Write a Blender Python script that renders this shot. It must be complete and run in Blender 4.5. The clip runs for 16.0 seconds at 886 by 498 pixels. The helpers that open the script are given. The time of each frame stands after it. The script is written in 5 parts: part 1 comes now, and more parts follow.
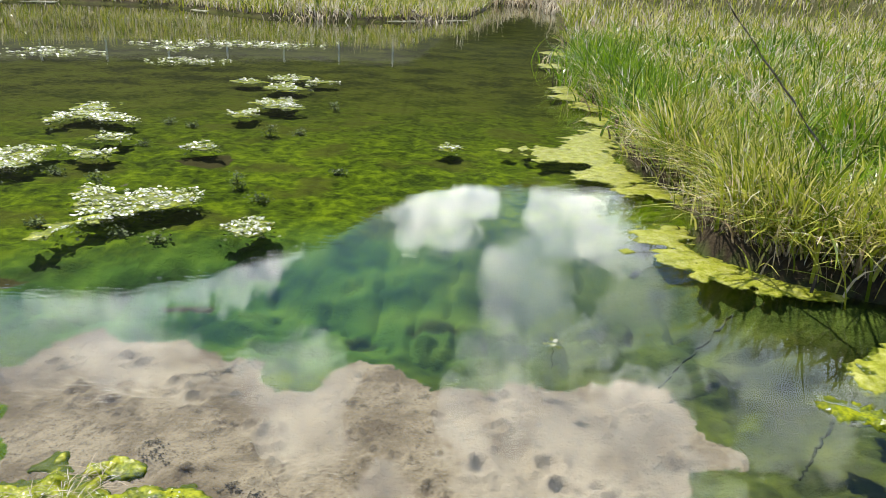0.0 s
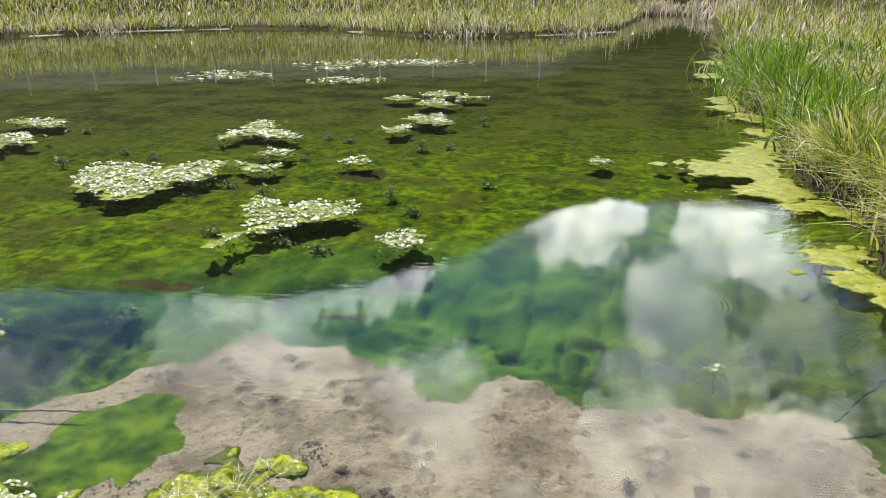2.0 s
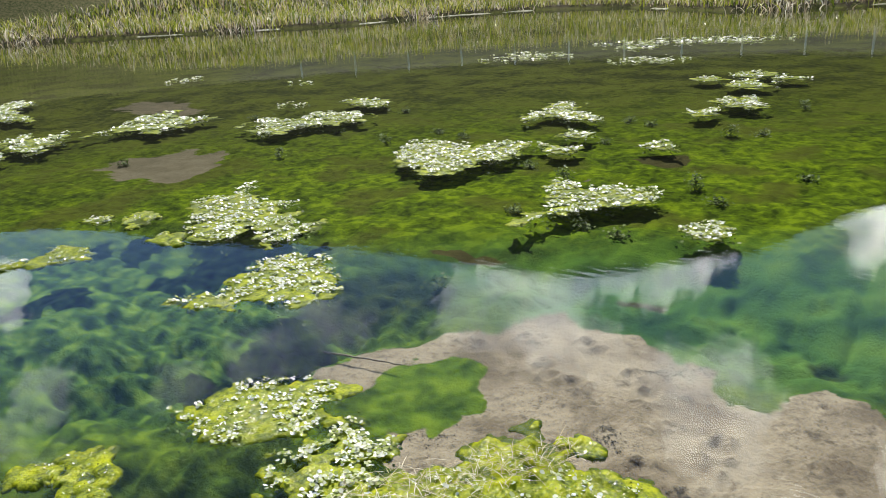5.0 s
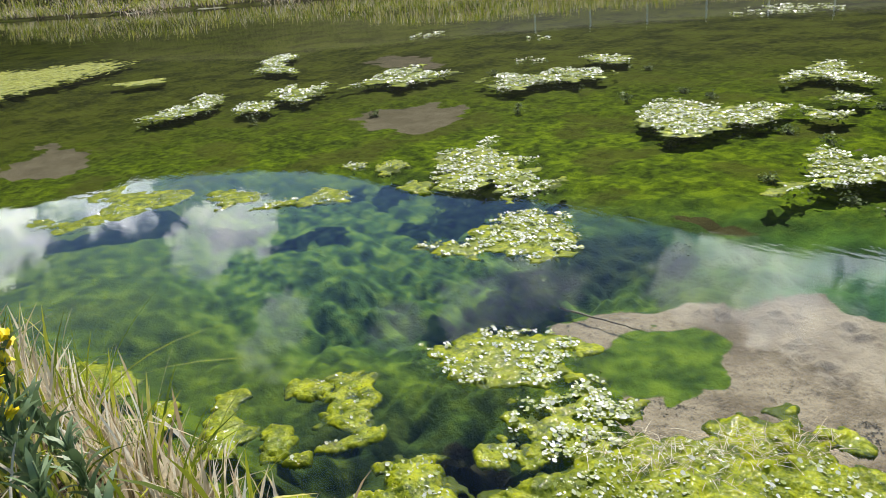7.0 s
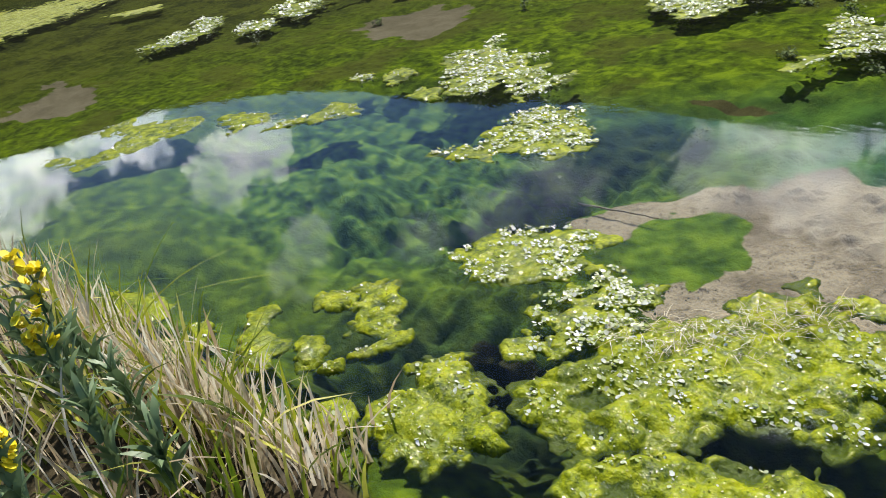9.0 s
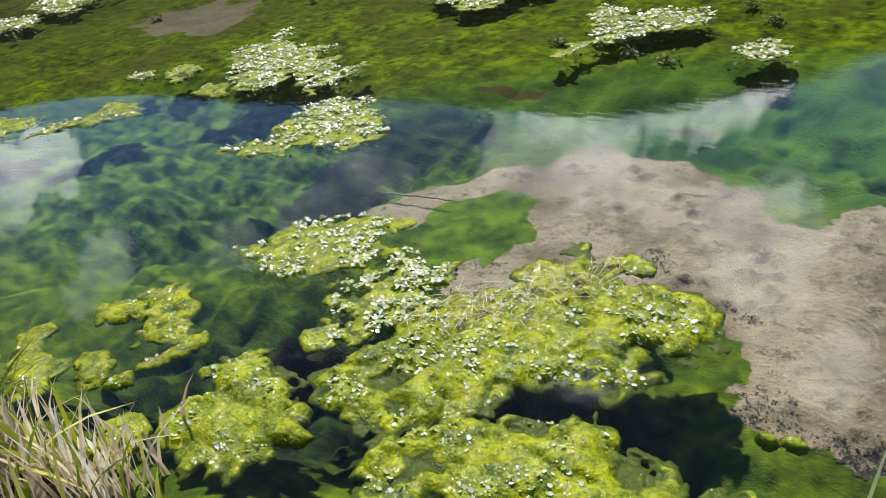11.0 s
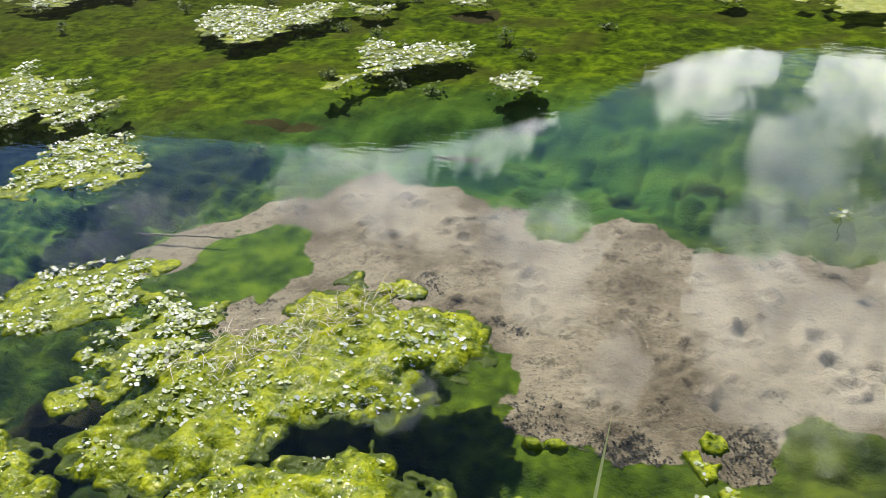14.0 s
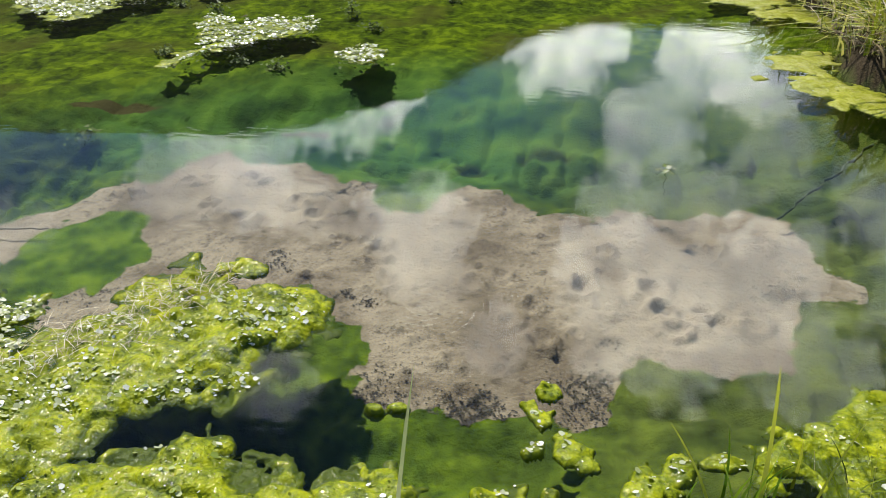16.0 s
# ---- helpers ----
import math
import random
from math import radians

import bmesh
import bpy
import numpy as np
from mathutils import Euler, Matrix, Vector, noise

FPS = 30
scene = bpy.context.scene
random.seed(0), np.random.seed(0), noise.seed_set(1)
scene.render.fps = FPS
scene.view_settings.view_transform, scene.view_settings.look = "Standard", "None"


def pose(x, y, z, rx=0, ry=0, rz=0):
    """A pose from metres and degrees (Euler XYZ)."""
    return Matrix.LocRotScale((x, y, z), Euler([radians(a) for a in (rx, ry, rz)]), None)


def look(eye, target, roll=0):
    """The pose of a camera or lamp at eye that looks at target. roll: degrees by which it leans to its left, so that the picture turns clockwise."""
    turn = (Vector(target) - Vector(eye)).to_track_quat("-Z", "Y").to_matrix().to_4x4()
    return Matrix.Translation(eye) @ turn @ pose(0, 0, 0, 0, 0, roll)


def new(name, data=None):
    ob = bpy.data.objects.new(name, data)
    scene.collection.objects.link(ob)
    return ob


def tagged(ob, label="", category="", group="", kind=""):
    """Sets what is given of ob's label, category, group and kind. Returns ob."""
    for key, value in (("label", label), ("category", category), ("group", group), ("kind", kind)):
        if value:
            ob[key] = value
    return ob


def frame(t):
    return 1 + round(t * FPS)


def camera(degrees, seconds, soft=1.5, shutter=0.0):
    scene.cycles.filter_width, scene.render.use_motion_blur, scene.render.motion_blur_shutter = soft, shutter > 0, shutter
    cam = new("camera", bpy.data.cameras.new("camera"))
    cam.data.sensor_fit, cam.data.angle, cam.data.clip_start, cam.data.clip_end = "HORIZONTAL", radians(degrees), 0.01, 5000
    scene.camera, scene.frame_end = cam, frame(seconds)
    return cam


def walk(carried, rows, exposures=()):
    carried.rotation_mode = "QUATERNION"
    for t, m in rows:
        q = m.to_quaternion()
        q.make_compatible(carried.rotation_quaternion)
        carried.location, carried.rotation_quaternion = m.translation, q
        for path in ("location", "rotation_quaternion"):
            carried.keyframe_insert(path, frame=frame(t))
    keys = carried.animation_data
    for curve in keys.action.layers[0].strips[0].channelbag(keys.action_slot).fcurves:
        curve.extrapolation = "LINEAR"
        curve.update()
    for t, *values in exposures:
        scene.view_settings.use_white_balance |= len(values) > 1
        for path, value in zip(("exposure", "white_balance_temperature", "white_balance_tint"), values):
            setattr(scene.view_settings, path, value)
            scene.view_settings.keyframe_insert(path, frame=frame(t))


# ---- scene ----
cam = camera(62.49, 16.0, soft=0.9)
EXPOSE, SUN, SKY, CLOUD = 0.03, 6.6, 0.160, 5.6
RIPPLE = 0.0009
RINGS = [(0.52, 3.93, 0.40, 0.0009), (-0.35, 1.95, 0.35, 0.0006), (-1.45, 2.86, 0.42, 0.0005)]
PATH = [
    (0, (0.012, -0.027, 1.647), (0.019, 1.849, 0.954), 2.60),
    (0.5, (-0.003, -0.025, 1.649), (-0.068, 1.857, 0.974), 1.88),
    (1, (-0.016, -0.024, 1.650), (-0.174, 1.855, 0.985), 1.11),
    (1.5, (-0.029, -0.024, 1.649), (-0.292, 1.845, 0.987), 0.37),
    (2, (-0.040, -0.018, 1.644), (-0.420, 1.829, 0.979), -0.22),
    (2.5, (-0.059, -0.023, 1.650), (-0.558, 1.793, 0.977), -0.84),
    (3, (-0.078, -0.035, 1.653), (-0.700, 1.740, 0.974), -1.47),
    (3.5, (-0.096, -0.044, 1.659), (-0.833, 1.684, 0.975), -2.06),
    (4.25, (-0.122, -0.064, 1.671), (-1.024, 1.583, 0.985), -2.87),
    (5, (-0.150, -0.094, 1.684), (-1.219, 1.448, 0.992), -3.61),
    (5.5, (-0.172, -0.122, 1.690), (-1.357, 1.328, 0.988), -4.08),
    (6, (-0.192, -0.146, 1.694), (-1.486, 1.202, 0.981), -4.48),
    (6.5, (-0.220, -0.187, 1.699), (-1.620, 1.043, 0.971), -5.00),
    (7, (-0.244, -0.221, 1.711), (-1.722, 0.895, 0.955), -5.80),
    (7.5, (-0.253, -0.242, 1.718), (-1.780, 0.773, 0.918), -7.31),
    (8, (-0.248, -0.244, 1.712), (-1.781, 0.714, 0.855), -9.21),
    (8.5, (-0.232, -0.233, 1.701), (-1.730, 0.722, 0.783), -10.83),
    (9, (-0.214, -0.223, 1.690), (-1.664, 0.758, 0.723), -11.66),
    (9.75, (-0.182, -0.207, 1.670), (-1.512, 0.885, 0.650), -11.15),
    (10.5, (-0.150, -0.187, 1.650), (-1.332, 1.041, 0.604), -9.58),
    (11, (-0.132, -0.173, 1.639), (-1.224, 1.135, 0.591), -8.53),
    (11.5, (-0.115, -0.160, 1.630), (-1.121, 1.216, 0.583), -7.42),
    (12, (-0.100, -0.142, 1.620), (-1.024, 1.296, 0.581), -6.71),
    (12.5, (-0.086, -0.128, 1.616), (-0.933, 1.363, 0.587), -5.85),
    (13, (-0.070, -0.116, 1.611), (-0.846, 1.421, 0.594), -4.95),
    (13.5, (-0.060, -0.108, 1.607), (-0.765, 1.467, 0.596), -4.05),
    (14, (-0.046, -0.103, 1.606), (-0.673, 1.499, 0.586), -3.22),
    (14.5, (-0.020, -0.095, 1.599), (-0.561, 1.525, 0.559), -2.45),
    (15, (0.011, -0.081, 1.580), (-0.437, 1.553, 0.517), -1.76),
    (15.5, (0.048, -0.072, 1.565), (-0.313, 1.576, 0.490), -1.22),
    (16, (0.081, -0.073, 1.550), (-0.214, 1.589, 0.477), -0.90),
]
walk(cam, [(t, look(eye, target, roll)) for t, eye, target, roll in PATH], [(0.0, EXPOSE + 0.15), (3.0, EXPOSE + 0.08), (7.0, EXPOSE + 0.03), (11.0, EXPOSE - 0.05), (16.0, EXPOSE - 0.07)])

# ---- sky and sun ----
SUN_YAW, SUN_UP = 38.0, 54.0          # degrees to the left of +y, degrees above the horizon
world = bpy.data.worlds.new("sky")
scene.world = world
world.use_nodes = True


def aim(yaw, up):
    return Vector((-math.sin(radians(yaw)) * math.cos(radians(up)), math.cos(radians(yaw)) * math.cos(radians(up)), math.sin(radians(up))))


class Net:
    """Short hand for node trees."""

    def __init__(self, tree):
        self.t = tree
        self.t.nodes.clear()

    def node(self, kind, operation=None, attribute=None):
        n = self.t.nodes.new(kind)
        if operation:
            n.operation = operation
        if attribute:
            n.attribute_name = attribute
        return n

    def put(self, socket, value):
        if isinstance(value, bpy.types.NodeSocket):
            self.t.links.new(value, socket)
        elif isinstance(value, (tuple, list)) and socket.type == "RGBA" and len(value) == 3:
            socket.default_value = (*value, 1)
        else:
            socket.default_value = value

    def math(self, op, a, b=0.0, c=None):
        n = self.node("ShaderNodeMath", operation=op)
        self.put(n.inputs[0], a), self.put(n.inputs[1], b)
        if c is not None:
            self.put(n.inputs[2], c)
        return n.outputs[0]

    def vec(self, op, a, b=(0, 0, 0), scale=None):
        n = self.node("ShaderNodeVectorMath", operation=op)
        self.put(n.inputs[0], a), self.put(n.inputs[1], b)
        if scale is not None:
            self.put(n.inputs["Scale"], scale)
        return n.outputs["Value"] if op in ("DISTANCE", "LENGTH", "DOT_PRODUCT") else n.outputs[0]

    def step(self, value, a, b, to_a=0.0, to_b=1.0):
        n = self.node("ShaderNodeMapRange")
        n.interpolation_type = "SMOOTHSTEP"
        for i, v in enumerate((value, a, b, to_a, to_b)):
            self.put(n.inputs[i], v)
        return n.outputs[0]

    def noise(self, coords, scale, detail=4.0, rough=0.55, twist=0.0, color=False):
        n = self.node("ShaderNodeTexNoise")
        self.put(n.inputs["Vector"], coords)
        n.inputs["Scale"].default_value, n.inputs["Detail"].default_value = scale, detail
        n.inputs["Roughness"].default_value, n.inputs["Distortion"].default_value = rough, twist
        return n.outputs["Color" if color else "Fac"]

    def voronoi(self, coords, scale):
        n = self.node("ShaderNodeTexVoronoi")
        self.put(n.inputs["Vector"], coords)
        n.inputs["Scale"].default_value = scale
        return n.outputs["Distance"]

    def mix(self, f, a, b):
        n = self.node("ShaderNodeMix")
        n.data_type = "RGBA"
        self.put(n.inputs[0], f), self.put(n.inputs[6], a), self.put(n.inputs[7], b)
        return n.outputs[2]

    def ramp(self, f, *stops):
        n = self.node("ShaderNodeValToRGB")
        self.put(n.inputs[0], f)
        while len(n.color_ramp.elements) < len(stops):
            n.color_ramp.elements.new(0.5)
        for e, (at, colour) in zip(n.color_ramp.elements, stops):
            e.position, e.color = at, (*colour, 1)
        return n.outputs[0]

    def bump(self, height, strength=0.5, distance=0.01, normal=None):
        n = self.node("ShaderNodeBump")
        self.put(n.inputs["Height"], height)
        n.inputs["Strength"].default_value, n.inputs["Distance"].default_value = strength, distance
        if normal is not None:
            self.put(n.inputs["Normal"], normal)
        return n.outputs[0]

    def attr(self, name):
        return self.node("ShaderNodeAttribute", attribute=name).outputs["Fac"]


w = Net(world.node_tree)
sky = w.node("ShaderNodeTexSky")
sky.sky_type, sky.sun_disc, sky.sun_elevation, sky.sun_rotation = "NISHITA", False, radians(SUN_UP), radians(360 - SUN_YAW)
sky.dust_density, sky.ozone_density, sky.altitude = 0.0, 4.5, 1500
away = w.node("ShaderNodeTexCoord").outputs["Generated"]
bend = w.vec("SCALE", w.vec("SUBTRACT", w.noise(away, 9.0, 5.0, 0.6, color=True), (0.5, 0.5, 0.5)), scale=0.075)
bend = w.vec("ADD", bend, w.vec("SCALE", w.vec("SUBTRACT", w.noise(away, 21.0, 6.0, 0.65, color=True), (0.5, 0.5, 0.5)), scale=0.075))
bend = w.vec("ADD", bend, w.vec("SCALE", w.vec("SUBTRACT", w.noise(away, 60.0, 4.0, 0.6, color=True), (0.5, 0.5, 0.5)), scale=0.03))
bent = w.vec("ADD", away, bend)
# cumulus puffs: yaw, height and half width in degrees, brightness
PUFFS = [(-0.5, 15.9, 4.6, 1.0), (4.0, 15.8, 2.4, 0.9), (-11.0, 16.4, 3.8, 0.9), (-15.0, 17.5, 3.2, 0.55), (-7.2, 22.5, 3.4, 0.7), (-5.8, 27.5, 3.2, 0.75), (-10.0, 27.0, 4.0, 0.5), (-16.0, 24.0, 4.0, 0.25),
         (12.5, 20.8, 1.9, 0.9), (15.0, 21.8, 1.8, 0.95), (17.5, 22.5, 1.8, 0.9), (20.0, 22.8, 1.7, 0.95), (22.5, 23.0, 1.7, 0.85), (25.5, 23.0, 1.8, 0.85), (28.5, 22.7, 1.7, 0.75), (31.5, 22.3, 1.9, 0.65)]
PUFFS += [(25.5, 26.5, 3.6, 0.85), (22.0, 28.5, 2.6, 0.4), (12.5, 31.0, 4.4, 0.95), (11.0, 34.5, 3.2, 0.8), (4.7, 39.4, 2.6, 0.9), (-6.0, 33.5, 4.6, 1.0), (-11.0, 37.0, 5.8, 1.0), (-17.0, 33.0, 5.2, 1.0), (-22.0, 36.5, 4.8, 0.85),
          (-29.5, 28.0, 4.6, 0.55), (-25.0, 23.5, 2.8, 0.4), (-34.0, 24.5, 4.0, 0.5), (26.5, 41.5, 3.0, 0.7)]
PUFFS += [(69.0, 17.8, 3.0, 0.6), (78.0, 12.6, 4.0, 0.8), (85.5, 13.4, 4.2, 0.8), (72.0, 19.8, 2.2, 0.45), (51.0, 27.6, 2.6, 0.3), (67.2, 25.6, 1.9, 0.35), (69.5, 28.0, 1.9, 0.3), (45.5, 25.6, 3.2, 0.22), (57.5, 28.0, 2.4, 0.2), (32.5, 25.0, 3.0, 0.35)]
cover = 0.0
billows = w.math("SUBTRACT", w.noise(bent, 13.0, 8.0, 0.62), 0.5)
for yaw, up, wide, white in PUFFS:
    near = w.math("MULTIPLY_ADD", w.vec("DISTANCE", bent, tuple(aim(yaw, up))), -1.0 / math.radians(wide * 1.12), 1.0)
    cover = w.math("MAXIMUM", cover, w.step(w.math("MULTIPLY_ADD", billows, 1.9, near), -0.04, 0.24, 0.0, white))
drift = w.step(w.noise(away, 3.1, 7.0, 0.62, 0.4), 0.58, 0.72, 0.0, 0.35)
behind = w.step(w.vec("DOT_PRODUCT", away, tuple(aim(25, 20))), 0.45, 0.15)
cover = w.math("MAXIMUM", cover, w.math("MULTIPLY", drift, behind))
cover = w.math("MULTIPLY", cover, w.step(w.noise(bent, 22.0, 6.0, 0.65), 0.30, 0.62, 0.42, 1.0))
shade = w.mix(w.step(w.noise(bent, 11.0, 4.0), 0.35, 0.65), (0.62, 0.68, 0.78), (1.0, 1.0, 1.0))
blue = w.node("ShaderNodeBackground")
w.put(blue.inputs[0], sky.outputs[0]), w.put(blue.inputs[1], SKY)
white = w.node("ShaderNodeBackground")
w.put(white.inputs[0], shade), w.put(white.inputs[1], CLOUD)
both = w.node("ShaderNodeMixShader")
w.put(both.inputs[0], cover), w.put(both.inputs[1], blue.outputs[0]), w.put(both.inputs[2], white.outputs[0])
w.put(w.node("ShaderNodeOutputWorld").inputs[0], both.outputs[0])

lamp = bpy.data.lights.new("sun", "SUN")
lamp.energy, lamp.angle, lamp.color = SUN, radians(1.5), (1.0, 0.95, 0.87)
sun = new("sun", lamp)
sun.matrix_world = look(tuple(aim(SUN_YAW, SUN_UP) * 50), (0, 0, 0))


# ---- materials ----
def material(name):
    m = bpy.data.materials.new(name)
    m.use_nodes = True
    n = Net(m.node_tree)
    shader = n.node("ShaderNodeBsdfPrincipled")
    n.put(n.node("ShaderNodeOutputMaterial").inputs[0], shader.outputs[0])
    return m, n, shader.inputs


def place(n):
    return n.node("ShaderNodeNewGeometry").outputs["Position"]


def island(n):
    return n.node("ShaderNodeNewGeometry").outputs["Random Per Island"]


def ground_material():
    m, n, s = material("pond_bed_and_soil")
    p = place(n)
    broad, mid, fine = n.noise(p, 1.3, 4.0), n.noise(p, 8.5, 7.0, 0.68), n.noise(p, 45.0, 4.0, 0.65)
    weed = n.ramp(mid, (0.34, (0.018, 0.034, 0.003)), (0.50, (0.070, 0.112, 0.006)), (0.66, (0.150, 0.212, 0.010)))
    tuft = n.math("ADD", n.math("MULTIPLY", n.noise(p, 3.6, 3.0, 0.55), 0.4), n.math("MULTIPLY", n.noise(p, 11.0, 5.0, 0.6), 0.6))
    soft = n.noise(p, 3.4, 3.0, 0.5)
    pool = n.ramp(soft, (0.34, (0.024, 0.064, 0.020)), (0.50, (0.058, 0.132, 0.026)), (0.66, (0.104, 0.196, 0.032)))
    weed = n.mix(n.attr("pool"), weed, pool)
    gold = n.ramp(tuft, (0.38, (0.024, 0.042, 0.003)), (0.50, (0.078, 0.122, 0.004)), (0.61, (0.165, 0.230, 0.006)))
    # bed gold beyond the mirrored ridge, teal within: sky tint put into the colour
    weed = n.mix(n.attr("olive"), weed, gold)
    weed = n.mix(n.math("MULTIPLY", n.attr("olive"), n.step(broad, 0.50, 0.64, 0.0, 0.75)), weed, n.mix(mid, (0.045, 0.048, 0.010), (0.10, 0.11, 0.014)))
    # shade in crevices between weed tufts, put into the colour by noise
    crevice_shade = n.step(n.math("ADD", n.math("MULTIPLY", n.noise(p, 8.0, 3.0, 0.6, 0.4), 0.5), n.math("MULTIPLY", n.noise(p, 24.0, 5.0, 0.65, 0.5), 0.5)), 0.39, 0.49, 0.50, 1.0)
    weed = n.mix(n.math("MULTIPLY", n.math("SUBTRACT", 1.0, crevice_shade), n.math("SUBTRACT", 1.0, n.attr("pool"))), weed, (0.010, 0.022, 0.003))
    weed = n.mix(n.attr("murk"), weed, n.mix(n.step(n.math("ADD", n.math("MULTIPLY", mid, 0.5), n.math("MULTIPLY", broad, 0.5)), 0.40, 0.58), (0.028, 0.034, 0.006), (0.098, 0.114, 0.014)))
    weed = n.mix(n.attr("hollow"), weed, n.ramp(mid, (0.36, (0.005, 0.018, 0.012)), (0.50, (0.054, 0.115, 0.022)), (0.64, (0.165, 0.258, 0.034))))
    weed = n.mix(n.step(n.math("ADD", n.attr("peat"), n.math("MULTIPLY", mid, 0.5)), 0.5, 0.75), weed, n.mix(fine, (0.030, 0.030, 0.008), (0.090, 0.078, 0.032)))
    # bed darkened in ovals: painted shade of the near mats, muck and dark lumps
    weed = n.mix(n.math("MULTIPLY", n.attr("shade_muck"), 0.75), weed, n.ramp(mid, (0.38, (0.005, 0.008, 0.005)), (0.55, (0.020, 0.026, 0.010)), (0.68, (0.060, 0.075, 0.014))))
    weed = n.mix(n.math("MULTIPLY", n.attr("tawny"), 0.75), weed, n.ramp(n.math("ADD", n.math("MULTIPLY", soft, 0.6), n.math("MULTIPLY", mid, 0.4)), (0.38, (0.030, 0.040, 0.010)), (0.50, (0.072, 0.088, 0.020)), (0.62, (0.120, 0.140, 0.030))))
    weed = n.mix(n.math("MULTIPLY", n.attr("lush"), 0.85), weed, n.ramp(mid, (0.36, (0.032, 0.064, 0.004)), (0.50, (0.090, 0.150, 0.009)), (0.64, (0.165, 0.245, 0.015))))
    silt = n.mix(n.step(n.noise(p, 2.6, 6.0, 0.65), 0.36, 0.62), (0.175, 0.136, 0.100), (0.355, 0.292, 0.230))
    silt = n.mix(n.step(fine, 0.5, 0.7, 0.0, 0.6), silt, (0.13, 0.105, 0.083))
    silt = n.mix(n.step(n.noise(n.vec("MULTIPLY", p, (1.0, 2.6, 1.0)), 70.0, 3.0, 0.7), 0.55, 0.68, 0.0, 0.5), silt, (0.46, 0.40, 0.33))
    silt = n.mix(n.step(n.noise(p, 15.0, 5.0, 0.7), 0.55, 0.64, 0.0, 0.65), silt, (0.11, 0.088, 0.068))
    silt = n.mix(n.step(n.noise(p, 120.0, 2.0), 0.62, 0.72, 0.0, 0.8), silt, (0.04, 0.033, 0.028))
    silt = n.mix(n.math("MULTIPLY", n.attr("olive"), 0.75), silt, n.mix(mid, (0.075, 0.064, 0.040), (0.20, 0.175, 0.13)))
    bed = n.mix(n.step(n.math("ADD", n.attr("sand"), n.math("ADD", n.math("MULTIPLY", n.math("SUBTRACT", mid, 0.5), 0.9), n.math("MULTIPLY", n.math("SUBTRACT", fine, 0.5), 0.8))), 0.36, 0.62), weed, silt)
    soil = n.mix(fine, (0.018, 0.014, 0.009), (0.085, 0.066, 0.040))
    meadow = n.mix(n.step(mid, 0.35, 0.65), (0.035, 0.045, 0.012), (0.13, 0.115, 0.05))
    soil = n.mix(n.attr("meadow"), soil, meadow)
    gravel = n.mix(fine, (0.060, 0.056, 0.048), (0.115, 0.106, 0.092))
    soil = n.mix(n.attr("gravel"), soil, gravel)
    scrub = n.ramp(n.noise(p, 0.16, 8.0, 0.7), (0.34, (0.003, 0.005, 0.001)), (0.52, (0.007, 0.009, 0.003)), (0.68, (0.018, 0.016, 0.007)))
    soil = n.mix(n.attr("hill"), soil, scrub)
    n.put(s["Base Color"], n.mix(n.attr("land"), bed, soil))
    n.put(s["Roughness"], 0.85)
    n.put(s["Specular IOR Level"], 0.03)
    n.put(s["Normal"], n.bump(n.math("ADD", n.math("ADD", mid, n.math("MULTIPLY", fine, 0.85)), n.math("MULTIPLY", n.noise(p, 150.0, 3.0, 0.6), 0.20)), 0.6, 0.03))
    return m


def water_material():
    m = bpy.data.materials.new("pond_water")
    m.use_nodes = True
    n = Net(m.node_tree)
    p = place(n)
    swell = n.noise(n.vec("MULTIPLY", p, (1.0, 2.2, 1.0)), 1.6, 2.0, 0.5)
    chop = n.noise(n.vec("MULTIPLY", p, (1.0, 2.4, 1.0)), 9.0, 3.0, 0.55)
    height = n.math("ADD", n.math("MULTIPLY", swell, 0.0035), n.math("MULTIPLY", chop, RIPPLE))
    paw = n.noise(n.vec("MULTIPLY", p, (0.55, 1.6, 1.0)), 15.0, 2.0, 0.5)
    height = n.math("ADD", height, n.math("MULTIPLY", paw, n.step(n.noise(p, 0.9, 2.0), 0.40, 0.58, 0.0006, 0.0036)))
    # rings from insects and rising bubbles
    for x, y, reach, tall in RINGS:
        far = n.vec("DISTANCE", p, (x, y, 0.0))
        ring = n.math("MULTIPLY", n.math("SINE", n.math("MULTIPLY", far, 2 * math.pi / 0.028)), n.step(far, reach, reach * 0.35, 0.0, tall))
        height = n.math("ADD", height, n.math("MULTIPLY", ring, n.step(far, 0.02, 0.07)))
    bumped = n.node("ShaderNodeBump")
    bumped.inputs["Strength"].default_value, bumped.inputs["Distance"].default_value = 1.0, 0.1
    n.put(bumped.inputs["Height"], height)
    gloss = n.node("ShaderNodeBsdfGlossy")
    gloss.inputs["Roughness"].default_value = 0.0
    n.put(gloss.inputs["Normal"], bumped.outputs[0])
    clear = n.node("ShaderNodeBsdfTransparent")
    n.put(clear.inputs[0], (0.93, 0.96, 0.90))
    fresnel = n.node("ShaderNodeFresnel")
    fresnel.inputs["IOR"].default_value = 1.333
    n.put(fresnel.inputs["Normal"], bumped.outputs[0])
    both = n.node("ShaderNodeMixShader")
    n.put(both.inputs[0], fresnel.outputs[0]), n.put(both.inputs[1], clear.outputs[0]), n.put(both.inputs[2], gloss.outputs[0])
    n.put(n.node("ShaderNodeOutputMaterial").inputs[0], both.outputs[0])
    return m


